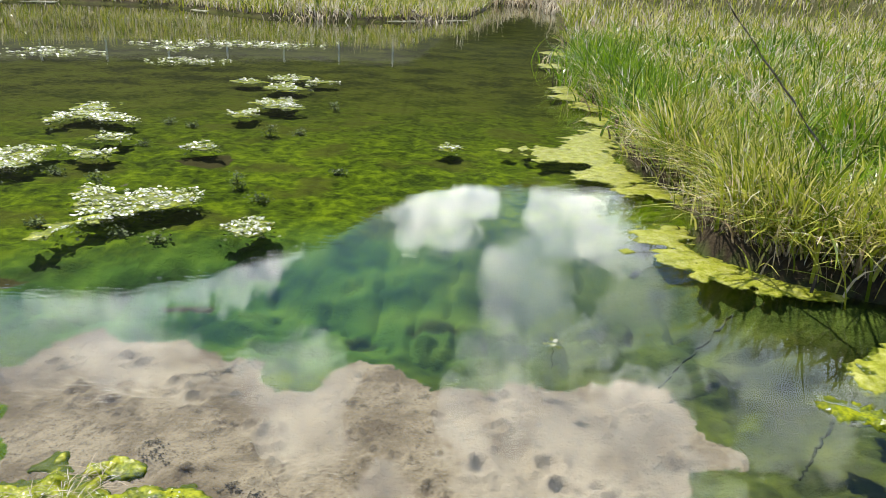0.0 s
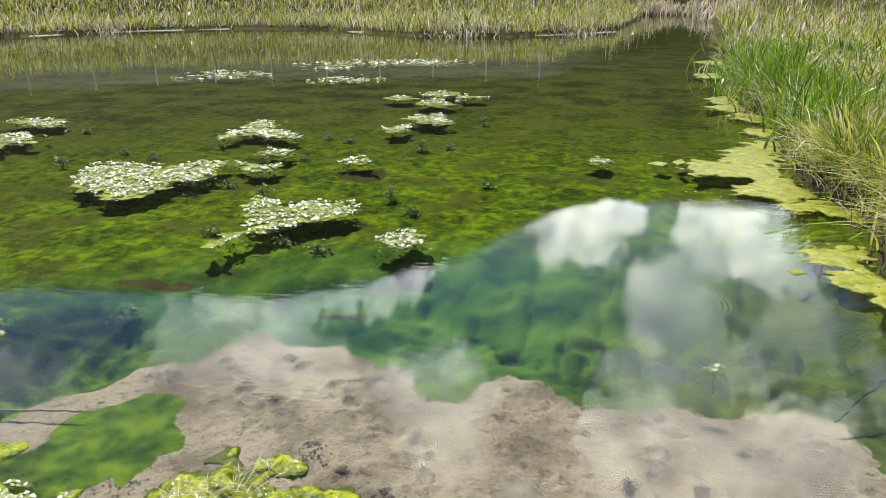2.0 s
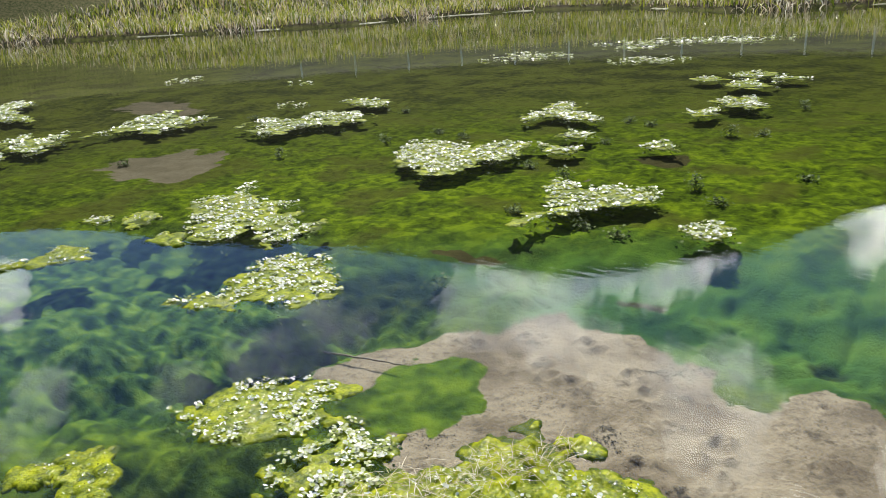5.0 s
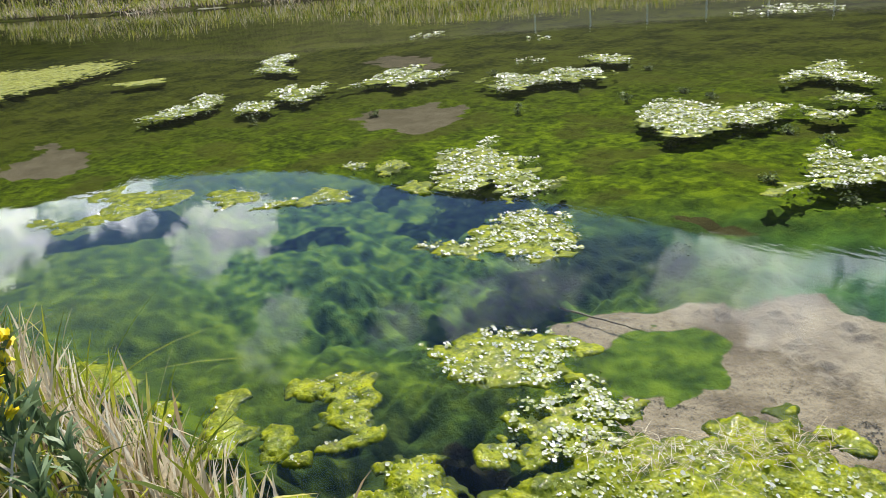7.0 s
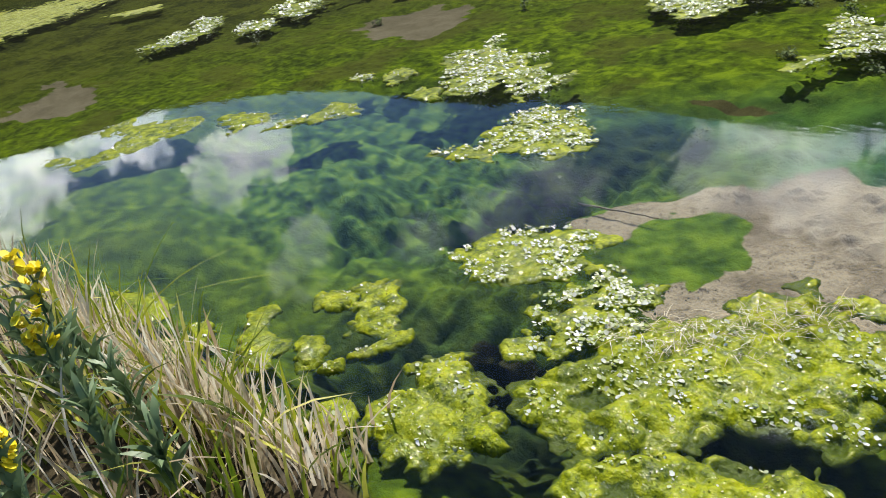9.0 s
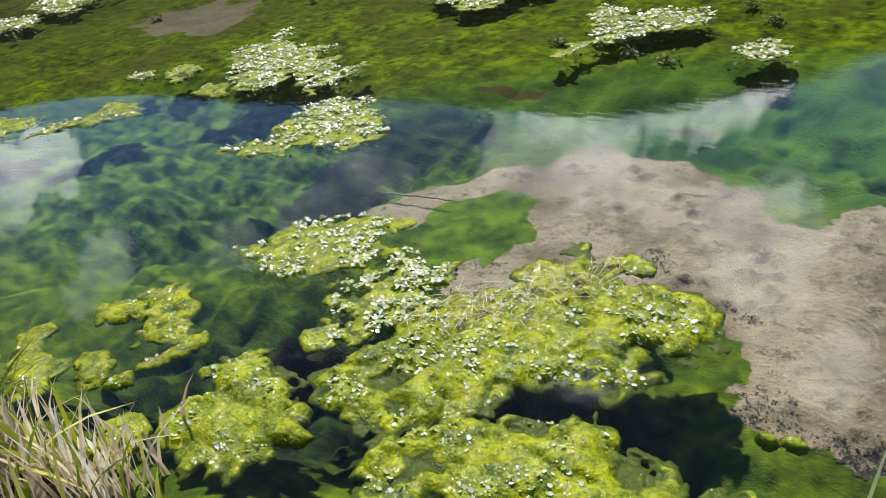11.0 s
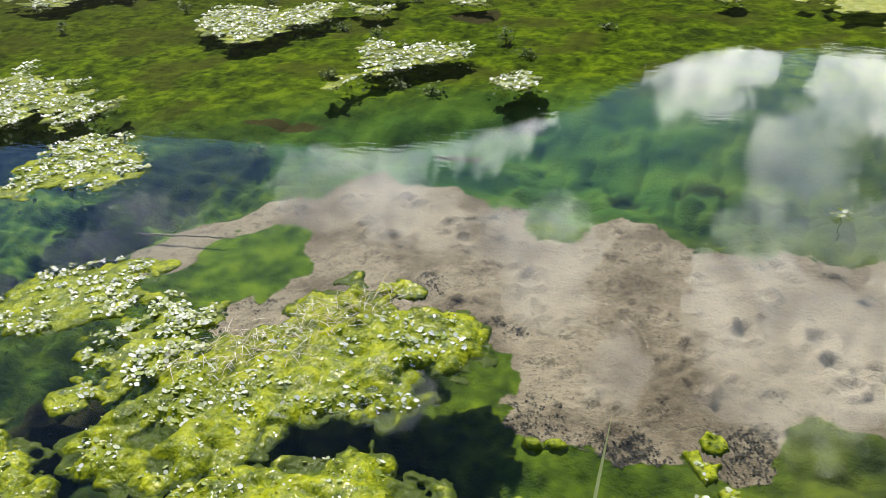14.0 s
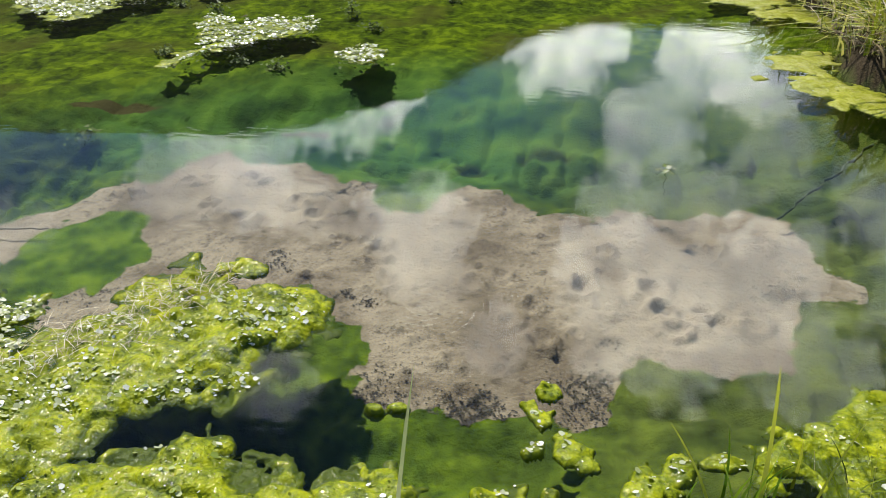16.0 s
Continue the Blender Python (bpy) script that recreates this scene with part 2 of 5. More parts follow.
def leafy(name, *stops, rough=0.45, passes=0.25, upright=0.0):
    """Blades and leaves: a colour for each one, and some light let through."""
    m, n, s = material(name)
    p = place(n)
    colour = n.ramp(island(n), *stops)
    colour = n.mix(n.step(n.noise(p, 60.0, 3.0), 0.35, 0.7, 0.0, 0.35), colour, n.mix(0.5, colour, (0.25, 0.22, 0.08)))
    n.put(s["Base Color"], colour), n.put(s["Roughness"], rough)
    if upright:
        n.put(s["Specular IOR Level"], 0.25)
        soft = n.vec("NORMALIZE", n.vec("ADD", n.vec("SCALE", n.node("ShaderNodeNewGeometry").outputs["Normal"], scale=1 - upright), (0, 0, upright)))
        n.put(s["Normal"], soft)
    if passes:
        lit = n.node("ShaderNodeBsdfTranslucent")
        n.put(lit.inputs[0], colour)
        both = n.node("ShaderNodeMixShader")
        n.put(both.inputs[0], passes)
        out = [x for x in m.node_tree.nodes if x.type == "OUTPUT_MATERIAL"][0]
        n.put(both.inputs[1], [x for x in m.node_tree.nodes if x.type == "BSDF_PRINCIPLED"][0].outputs[0])
        n.put(both.inputs[2], lit.outputs[0]), n.put(out.inputs[0], both.outputs[0])
    return m


def slime_material(name, dark, mid, bright):
    m, n, s = material(name)
    p = place(n)
    lump, fine, grit = n.noise(p, 13.0, 4.0, 0.6), n.noise(p, 60.0, 4.0, 0.65), n.noise(p, 210.0, 2.0, 0.6)
    colour = n.ramp(n.math("ADD", n.math("MULTIPLY", lump, 0.6), n.math("MULTIPLY", fine, 0.4)), (0.37, dark), (0.49, mid), (0.62, bright))
    colour = n.mix(n.step(n.noise(p, 4.5, 4.0, 0.6), 0.60, 0.76, 0.0, 0.3), colour, n.mix(fine, (0.16, 0.13, 0.015), (0.38, 0.32, 0.09)))
    colour = n.mix(n.step(n.noise(p, 2.8, 4.0, 0.6), 0.46, 0.64, 0.0, 0.5), colour, n.mix(lump, dark, mid))
    colour = n.mix(n.step(grit, 0.66, 0.74, 0.0, 0.5), colour, (0.03, 0.035, 0.008))
    # sunken rims and low creases darkened in the colour: drowned green plus shade
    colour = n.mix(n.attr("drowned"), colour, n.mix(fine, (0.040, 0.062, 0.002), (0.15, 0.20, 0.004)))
    n.put(s["Base Color"], colour)
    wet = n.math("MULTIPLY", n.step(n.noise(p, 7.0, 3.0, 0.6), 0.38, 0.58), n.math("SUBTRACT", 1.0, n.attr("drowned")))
    n.put(s["Roughness"], 0.55), n.put(s["Specular IOR Level"], 0.2)
    n.put(s["Coat Weight"], n.math("ADD", n.math("MULTIPLY", wet, 0.85), 0.12)), n.put(s["Coat Roughness"], 0.10), n.put(s["Coat IOR"], 1.38)
    blister = n.math("ADD", n.noise(p, 42.0, 1.0, 0.5, 0.6), n.math("MULTIPLY", n.noise(p, 105.0, 1.0, 0.5), 0.45))
    relief = n.bump(blister, 1.0, 0.007)
    n.put(s["Normal"], relief), n.put(s["Coat Normal"], relief)
    lit, both = n.node("ShaderNodeBsdfTranslucent"), n.node("ShaderNodeMixShader")
    n.put(lit.inputs[0], colour), n.put(both.inputs[0], 0.38)
    out = [x for x in m.node_tree.nodes if x.type == "OUTPUT_MATERIAL"][0]
    n.put(both.inputs[1], [x for x in m.node_tree.nodes if x.type == "BSDF_PRINCIPLED"][0].outputs[0])
    n.put(both.inputs[2], lit.outputs[0]), n.put(out.inputs[0], both.outputs[0])
    return m


def plain(name, a, b, scale, rough=0.7, bump=0.4):
    m, n, s = material(name)
    p = place(n)
    grain = n.noise(p, scale, 5.0, 0.6)
    n.put(s["Base Color"], n.mix(n.step(grain, 0.3, 0.7), a, b)), n.put(s["Roughness"], rough)
    n.put(s["Normal"], n.bump(grain, bump, 0.005))
    return m


GROUND, WATER = ground_material(), water_material()
SLIME = slime_material("wet_filamentous_algae", (0.050, 0.085, 0.001), (0.25, 0.305, 0.001), (0.52, 0.55, 0.003))
SCUM = slime_material("floating_yellow_green_scum", (0.30, 0.34, 0.012), (0.46, 0.48, 0.05), (0.58, 0.58, 0.16))
DRIFT = slime_material("bleached_drift_scum", (0.34, 0.32, 0.18), (0.55, 0.52, 0.36), (0.72, 0.70, 0.56))
CRESS = leafy("pale_cress_leaf", (0.0, (0.22, 0.30, 0.04)), (0.22, (0.42, 0.48, 0.12)), (0.5, (0.60, 0.63, 0.36)), (0.85, (0.80, 0.80, 0.70)), rough=0.25, passes=0.30)
SHOOT = leafy("submerged_shoot_leaf", (0.0, (0.035, 0.065, 0.010)), (0.6, (0.08, 0.14, 0.015)), (1.0, (0.20, 0.28, 0.03)), rough=0.6, passes=0.1)
GRASS = leafy("sedge_blade", (0.0, (0.06, 0.10, 0.006)), (0.3, (0.20, 0.27, 0.012)), (0.65, (0.46, 0.48, 0.04)), (1.0, (0.78, 0.70, 0.24)), rough=0.30, passes=0.34, upright=0.08)
FRESH = leafy("fresh_green_blade", (0.0, (0.05, 0.11, 0.006)), (0.5, (0.15, 0.29, 0.008)), (1.0, (0.34, 0.48, 0.02)), rough=0.30, passes=0.34, upright=0.08)
STRAW = leafy("dry_straw", (0.0, (0.34, 0.25, 0.15)), (0.35, (0.60, 0.49, 0.33)), (0.7, (0.80, 0.70, 0.52)), (1.0, (0.90, 0.85, 0.72)), rough=0.45, passes=0.42, upright=0.25)
PALE = leafy("pale_grass_blade", (0.0, (0.50, 0.54, 0.20)), (1.0, (0.62, 0.64, 0.30)), rough=0.4, passes=0.5, upright=0.2)
THATCH = leafy("dead_brown_thatch", (0.0, (0.03, 0.022, 0.014)), (0.5, (0.11, 0.08, 0.05)), (1.0, (0.32, 0.25, 0.17)), rough=0.75, passes=0.0, upright=0.3)
HERB = leafy("grey_green_herb_leaf", (0.0, (0.09, 0.15, 0.06)), (1.0, (0.17, 0.26, 0.12)), rough=0.5, passes=0.2)
PETAL = leafy("yellow_petal", (0.0, (0.86, 0.66, 0.01)), (1.0, (0.92, 0.78, 0.02)), rough=0.5, passes=0.15)
BARK = plain("weathered_grey_bark", (0.12, 0.09, 0.07), (0.32, 0.26, 0.21), 40.0)
POST = plain("pale_weathered_post", (0.72, 0.71, 0.68), (0.85, 0.84, 0.82), 12.0)
DARK_WEED = plain("dark_drowned_stem", (0.010, 0.018, 0.005), (0.035, 0.055, 0.012), 70.0)
LITTER = leafy("black_leaf_litter", (0.0, (0.012, 0.010, 0.010)), (0.7, (0.04, 0.03, 0.03)), (1.0, (0.12, 0.09, 0.07)), rough=0.7, passes=0.0)
# bubbles and scraps; the near-white end of the ramp paints in wet glints
SPECK = leafy("algae_bubbles_bits_and_glints", (0.0, (0.10, 0.14, 0.004)), (0.45, (0.30, 0.33, 0.01)), (0.8, (0.46, 0.45, 0.10)), (0.96, (0.76, 0.76, 0.60)), rough=0.08, passes=0.2)


# ---- building helpers ----
def part(name, data, mat, parent=None, label="", kind=""):
    """Links a mesh (or a bmesh) as one object, under a thing or a part where given."""
    if isinstance(data, bmesh.types.BMesh):
        me = bpy.data.meshes.new(name)
        data.to_mesh(me)
        data.free()
        data = me
    if mat and not data.materials:
        data.materials.append(mat)
    ob = new(name, data)
    if parent:
        ob.parent = parent
    return tagged(ob, label=label, kind=kind)


def thing(name, at, label, category, group="", kind=""):
    ob = new(name)
    ob.empty_display_size = 0.1
    ob.location = at
    return tagged(ob, label, category, group, kind)


def sheet(name, verts, faces, smooth=True, fields=None):
    """A mesh from arrays; faces is a list of index arrays, one a face size."""
    me = bpy.data.meshes.new(name)
    me.vertices.add(len(verts))
    me.vertices.foreach_set("co", np.asarray(verts, np.float32).ravel())
    faces = [f for f in faces if len(f)]
    total = sum(f.size for f in faces)
    me.loops.add(total)
    me.loops.foreach_set("vertex_index", np.concatenate([f.ravel() for f in faces]).astype(np.int32))
    sizes = np.concatenate([np.full(len(f), f.shape[1]) for f in faces]).astype(np.int32)
    me.polygons.add(len(sizes))
    me.polygons.foreach_set("loop_start", np.r_[0, np.cumsum(sizes)[:-1]].astype(np.int32))
    me.polygons.foreach_set("loop_total", sizes)
    me.polygons.foreach_set("use_smooth", np.full(len(sizes), smooth))
    for key, values in (fields or {}).items():
        me.attributes.new(key, "FLOAT", "POINT").data.foreach_set("value", np.asarray(values, np.float32).ravel())
    me.update(calc_edges=True)
    return me


def lattice(i, j, seed):
    h = (i.astype(np.int64) * 374761393 + j.astype(np.int64) * 668265263 + seed * 974634777) & 0xFFFFFFFF
    h = ((h ^ (h >> 13)) * 1274126177) & 0xFFFFFFFF
    return ((h ^ (h >> 16)) & 0xFFFF) / 65535.0


def value(x, y, seed=0):
    """Smooth value noise of 0 to 1."""
    x, y = np.asarray(x, float), np.asarray(y, float)
    i, j = np.floor(x), np.floor(y)
    u, v = x - i, y - j
    u, v = u * u * (3 - 2 * u), v * v * (3 - 2 * v)
    a, b = lattice(i, j, seed), lattice(i + 1, j, seed)
    c, d = lattice(i, j + 1, seed), lattice(i + 1, j + 1, seed)
    return (a * (1 - u) + b * u) * (1 - v) + (c * (1 - u) + d * u) * v


def cloudy(x, y, seed=0, octaves=4):
    out, size, total = 0.0, 1.0, 0.0
    for k in range(octaves):
        out = out + size * value(np.asarray(x) * 2**k + 17.3 * k, np.asarray(y) * 2**k - 9.1 * k, seed + k)
        total, size = total + size, size * 0.5
    return out / total


def billow(x, y, seed=0, octaves=3):
    """Rounded puffs with creases between them, 0 to 1."""
    out, size, total = 0.0, 1.0, 0.0
    for k in range(octaves):
        v = value(np.asarray(x) * 2**k + 5.7 * k, np.asarray(y) * 2**k + 3.3 * k, seed + k)
        out, total, size = out + size * (1 - (1 - np.clip(2.6 * np.abs(v - 0.5), 0, 1)) ** 2), total + size, size * 0.45
    return out / total


def ease(v, a, b):
    t = np.clip((np.asarray(v, float) - a) / (b - a), 0, 1)
    return t * t * (3 - 2 * t)


def ovals(x, y, some):
    """How deep a place lies in a union of ovals (x, y, half length, half width, degrees): 1 in the middle, 0 on the rim."""
    best = np.full(np.shape(x), -9.0)
    for cx, cy, a, b, turn in some:
        c, s = math.cos(radians(turn)), math.sin(radians(turn))
        u, v = ((x - cx) * c + (y - cy) * s) / a, (-(x - cx) * s + (y - cy) * c) / b
        best = np.maximum(best, 1 - np.hypot(u, v))
    return best


def signed(ring, x, y):
    """Metres inside an outline of corners, minus outside it."""
    x, y = np.asarray(x, float), np.asarray(y, float)
    best, inside = np.full(x.shape, 1e9), np.zeros(x.shape, bool)
    for (ax, ay), (bx, by) in zip(ring, ring[1:] + ring[:1]):
        dx, dy = bx - ax, by - ay
        k = np.clip(((x - ax) * dx + (y - ay) * dy) / (dx * dx + dy * dy), 0, 1)
        best = np.minimum(best, np.hypot(x - ax - k * dx, y - ay - k * dy))
        inside ^= ((ay > y) != (by > y)) & (x < (bx - ax) * (y - ay) / (by - ay if by != ay else 1e-9) + ax)
    return np.where(inside, best, -best)


def span(some):
    """Half size of a shape, given as an outline of corners or as ovals, and the box round it."""
    if len(some[0]) == 2:
        area = 0.5 * abs(sum(a[0] * b[1] - a[1] * b[0] for a, b in zip(some, some[1:] + some[:1])))
        xs, ys = zip(*some)
        size = 0.5 * math.sqrt(area)
        edge = 0.45 * size + 0.02
    else:
        xs, ys = zip(*[(o[0], o[1]) for o in some])
        size = max(max(o[2], o[3]) for o in some)
        edge = 1.25 * size
        area = sum(3.0 * o[2] * o[3] for o in some)
    return size, (min(xs) - edge, max(xs) + edge, min(ys) - edge, max(ys) + edge), area


def within(some, x, y):
    """How deep a place lies in a shape: 0 on its rim, towards 1 in its middle."""
    return signed(some, x, y) / span(some)[0] if len(some[0]) == 2 else ovals(x, y, some)


# ---- the lie of the land ----
SHORE = [(-5.5, -0.55), (-3.4, 0.05), (-2.3, 0.25), (-1.2, 0.5), (0.0, 0.85), (0.8, 1.1), (1.6, 1.35), (2.5, 2.0), (3.0, 2.9), (2.75, 3.75), (2.15, 4.12), (1.82, 4.6), (1.88, 5.1), (2.18, 5.65),
         (1.95, 6.2), (1.84, 6.8), (1.84, 7.4), (2.0, 8.3), (2.15, 9.1), (2.2, 10.0), (2.1, 11.4), (2.25, 13.0), (3.0, 19.8), (5.9, 42.0), (7.4, 56.0)]
SHORE += [(5.4, 59.0), (3.0, 56.0), (1.6, 42.0), (0.5, 33.0), (-3.7, 28.6), (-7.3, 29.0), (-12.5, 33.6), (-16.5, 34.0), (-20.5, 31.0), (-23.0, 26.0), (-28.0, 23.2), (-34.0, 20.6), (-39.0, 16.0),
          (-48.0, 12.8), (-63.0, 8.0), (-64.0, -12.0), (-30.0, -8.0), (-12.0, -3.0)]


def offshore(x, y):
    """Metres from the shore line, plus on the water, minus on land."""
    return signed(SHORE, x, y)


SAND = [(-2.81, 2.42), (-2.7, 2.72), (-2.59, 2.84), (-2.46, 2.89), (-2.38, 3.13), (-2.16, 3.28), (-2.08, 3.46), (-1.86, 3.66), (-1.68, 3.59), (-1.54, 3.67), (-1.39, 3.63), (-1.08, 3.4), (-0.91, 3.37), (-0.85, 3.25), (-0.74, 3.18), (-0.63, 3.19), (-0.56, 3.32), (-0.39, 3.45), (-0.24, 3.43), (0.07, 3.2), (0.28, 3.14), (0.38, 3.28), (0.5, 3.3), (0.55, 3.24), (0.66, 3.23), (0.81, 3.32), (1.06, 3.37), (1.24, 3.28), (1.26, 3.12), (1.3, 2.84), (1.41, 2.77), (1.31, 2.63), (1.06, 2.49), (0.98, 2.19), (0.74, 2.1), (0.5, 2.13), (0.39, 2.06), (0.3, 1.79), (0.21, 1.77), (0.05, 1.86), (-0.17, 1.7), (-0.24, 1.76), (-0.44, 1.74), (-0.54, 1.8), (-0.67, 2.16), (-0.99, 2.17), (-1.49, 1.94), (-1.87, 1.88), (-2.3, 2.3), (-2.59, 2.26)]
GREEN_PATCH = [(-2.24, 2.22), (-2.36, 2.34), (-2.43, 2.53), (-2.43, 2.69), (-2.31, 2.85), (-2.19, 2.91), (-2.03, 2.92), (-1.88, 2.72), (-1.74, 2.58), (-1.75, 2.5), (-1.91, 2.22), (-2.02, 2.13), (-2.15, 2.13)]
FAR_SANDS = [[(-8.15, 4.34), (-8.28, 4.77), (-7.54, 5.67), (-6.89, 5.39), (-6.56, 4.93), (-6.42, 4.57), (-6.55, 4.36), (-7.01, 4.39), (-7.37, 4.25)], [(-12.33, 7.56), (-12.55, 8.24), (-11.73, 8.46), (-10.37, 7.9), (-10.04, 7.27), (-11.31, 7.24)],
             [(-9.7, 0.46), (-10.23, 1.2), (-10.63, 1.47), (-10.33, 1.74), (-9.44, 1.68), (-8.66, 1.39), (-8.52, 1.08)], [(-1.96, 6.3), (-1.87, 6.45), (-1.72, 6.38), (-1.72, 6.18), (-1.84, 6.16)],
             [(-2.66, 6.04), (-2.54, 6.17), (-2.43, 6.03), (-2.48, 5.88)]]
PITS = [(-1.95, 3.28), (-1.75, 3.08), (-1.49, 2.94), (-1.64, 2.95), (-1.6, 3.38), (-1.27, 3.14), (-1.12, 3.01), (-0.95, 2.81), (-0.8, 2.82), (-0.72, 2.73), (-0.64, 2.51), (-0.97, 2.46), (-0.26, 2.54), (-0.13, 2.63), (0.04, 2.95), (0.32, 2.87), (0.22, 2.57), (0.52, 2.59), (0.54, 2.45), (0.59, 2.33), (0.7, 2.46), (0.77, 2.39), (1.02, 3.05), (0.9, 2.4), (0.83, 2.98), (0.06, 2.18), (-0.07, 2.3), (0.02, 2.4), (-0.26, 2.03), (-0.41, 1.91), (-0.2, 1.85), (-2.28, 3.18), (-2.16, 3.09)]
PEATS = [(-1.45, 3.95, 0.2, 0.08, 20), (-2.75, 3.95, 0.35, 0.08, 10), (-2.35, 1.35, 0.3, 0.25, 0), (-2.3, 6.9, 0.3, 0.3, 0), (-7.5, 5.0, 0.6, 0.4, 0)]
CREST = [(-180, 9), (-60, 10), (-25, 13), (-12, 14.0), (-1, 14.3), (3, 15.6), (7, 17.5), (10, 19.3), (17, 20.9), (21, 21.6), (26, 21.6), (32, 21.0), (38, 19.8), (45, 18.3), (54, 16.2), (60, 14.6), (65, 13.4), (75, 12.4), (84, 12.6), (110, 11), (180, 9)]


def sandy(x, y):
    x, y = np.asarray(x, float), np.asarray(y, float)
    out = np.zeros(x.shape)
    near = (x > -3.1) & (x < 1.8) & (y > 1.4) & (y < 4.0)
    if near.any():
        u, v = x[near], y[near]
        d = signed(SAND, u, v) + 0.20 * (cloudy(u * 5, v * 5, 5, 4) - 0.5) + 0.07 * (cloudy(u * 30, v * 30, 9, 2) - 0.5)
        green = signed(GREEN_PATCH, u, v) + 0.22 * (cloudy(u * 7, v * 7, 8) - 0.5)
        out[near] = np.minimum(ease(d, -0.02, 0.03), 1 - ease(green, -0.03, 0.05))
    far = (x < -1.5) & (y < 10) & ~near & (x > -14)
    if far.any():
        u, v = x[far], y[far]
        for ring in FAR_SANDS:
            out[far] = np.maximum(out[far], ease(signed(ring, u, v) + 0.75 * (cloudy(u * 3.2, v * 3.2, 15, 5) - 0.5), -0.03, 0.10))
    return out


def land(x, y):
    """Height of the ground, and the fields that colour it."""
    x, y = np.atleast_1d(np.asarray(x, float)), np.atleast_1d(np.asarray(y, float))
    d = offshore(x, y) + 0.25 * (cloudy(x * 1.4, y * 1.4, 3) - 0.5)
    out = np.hypot(x, y)
    yaw = np.degrees(np.arctan2(-x, y))
    sand = sandy(x, y) * ease(d, 0.1, 0.4)
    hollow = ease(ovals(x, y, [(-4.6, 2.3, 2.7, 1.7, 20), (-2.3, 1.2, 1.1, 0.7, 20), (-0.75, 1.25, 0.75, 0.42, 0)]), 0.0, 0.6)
    lumps = 0.13 * (cloudy(x * 2.6, y * 2.6, 11) - 0.5) + 0.05 * (cloudy(x * 11, y * 11, 14, 3) - 0.5) + 0.09 * (billow(x * 4.6, y * 4.6, 17) - 0.5)
    shoal = ease(out, 3.9, 5.2)
    bed = -0.30 + 0.20 * shoal - (0.22 - 0.06 * shoal) * hollow + (1 - 0.35 * shoal) * lumps * (1 + hollow) * (1 - 0.55 * ease(out, 3.5, 6.0))
    shelf = np.maximum(sand, ease(signed(SAND, x, y), -0.22, 0.03))
    bed = bed * (1 - shelf) + shelf * (-0.285 + 0.165 * shoal + 0.02 * (cloudy(x * 2, y * 2, 21) - 0.5) + 0.022 * (cloudy(x * 14, y * 14, 25, 3) - 0.5) + 0.006 * (cloudy(x * 40, y * 75, 27, 2) - 0.5))
    rng = np.random.RandomState(4)
    more = [(rng.uniform(-2.0, 1.2), rng.uniform(1.85, 3.4)) for _ in range(90)]
    here = sand > 0.01
    if here.any():
        u, v, dent = x[here], y[here], np.zeros(int(here.sum()))
        for k, (px, py) in enumerate(PITS + more):
            size = rng.uniform(0.035, 0.06) * (1.0 if k < len(PITS) else 0.6)
            r = np.hypot(u - px, (v - py) * rng.uniform(0.7, 1.4)) / size
            near = r < 4
            r = r[near] * (0.62 + 0.75 * cloudy(u[near] * 18, v[near] * 18, 70 + k, 2))
            dent[near] += size * (0.62 * np.exp(-((r - 1.15) ** 2) * 6) * (-0.15 + 1.7 * cloudy(u[near] * 22, v[near] * 22, k, 2)) - 0.24 * np.exp(-r * r * 2.6) * (0.4 + 1.1 * cloudy(u[near] * 30, v[near] * 30, k + 9, 2)))
        bed = np.array(bed)
        bed[here] += sand[here] * dent
    slope = ease(d, 0.02, 0.75)
    bed = np.minimum(bed * slope - 0.02, -0.03)
    bank = 0.15 * ease(-d, 0.0, 0.10) + 0.18 * ease(-d, 0.1, 3.5) + 0.10 * (cloudy(x * 0.9, y * 0.9, 31) - 0.4) * ease(-d, 0.3, 2)
    ahead = ease(yaw, -60, -20) * (1 - ease(yaw, 100, 130))
    road = ease(yaw, -12, -4) * (1 - ease(yaw, 46, 54))
    bank = bank + 1.5 * ease(out, 37, 43.5) * ahead * ease(-d, 0.5, 5) + 1.6 * ease(out, 44, 47.5) * ahead * ease(-d, 0.5, 5)
    crest = np.interp(yaw, [c[0] for c in CREST], [c[1] for c in CREST])
    rise = 150.0 * np.tan(np.radians(crest)) + 5 * (cloudy(x * 0.035, y * 0.035, 41) - 0.5) + 2.5 * (cloudy(x * 0.2, y * 0.2, 44) - 0.5)
    bank = bank + (rise - 4) * ease(out, 63, 150) * (1 - 0.35 * ease(out, 160, 420))
    wet = ease(d, -0.02, 0.04)
    far_land = ease(out, 20, 30)
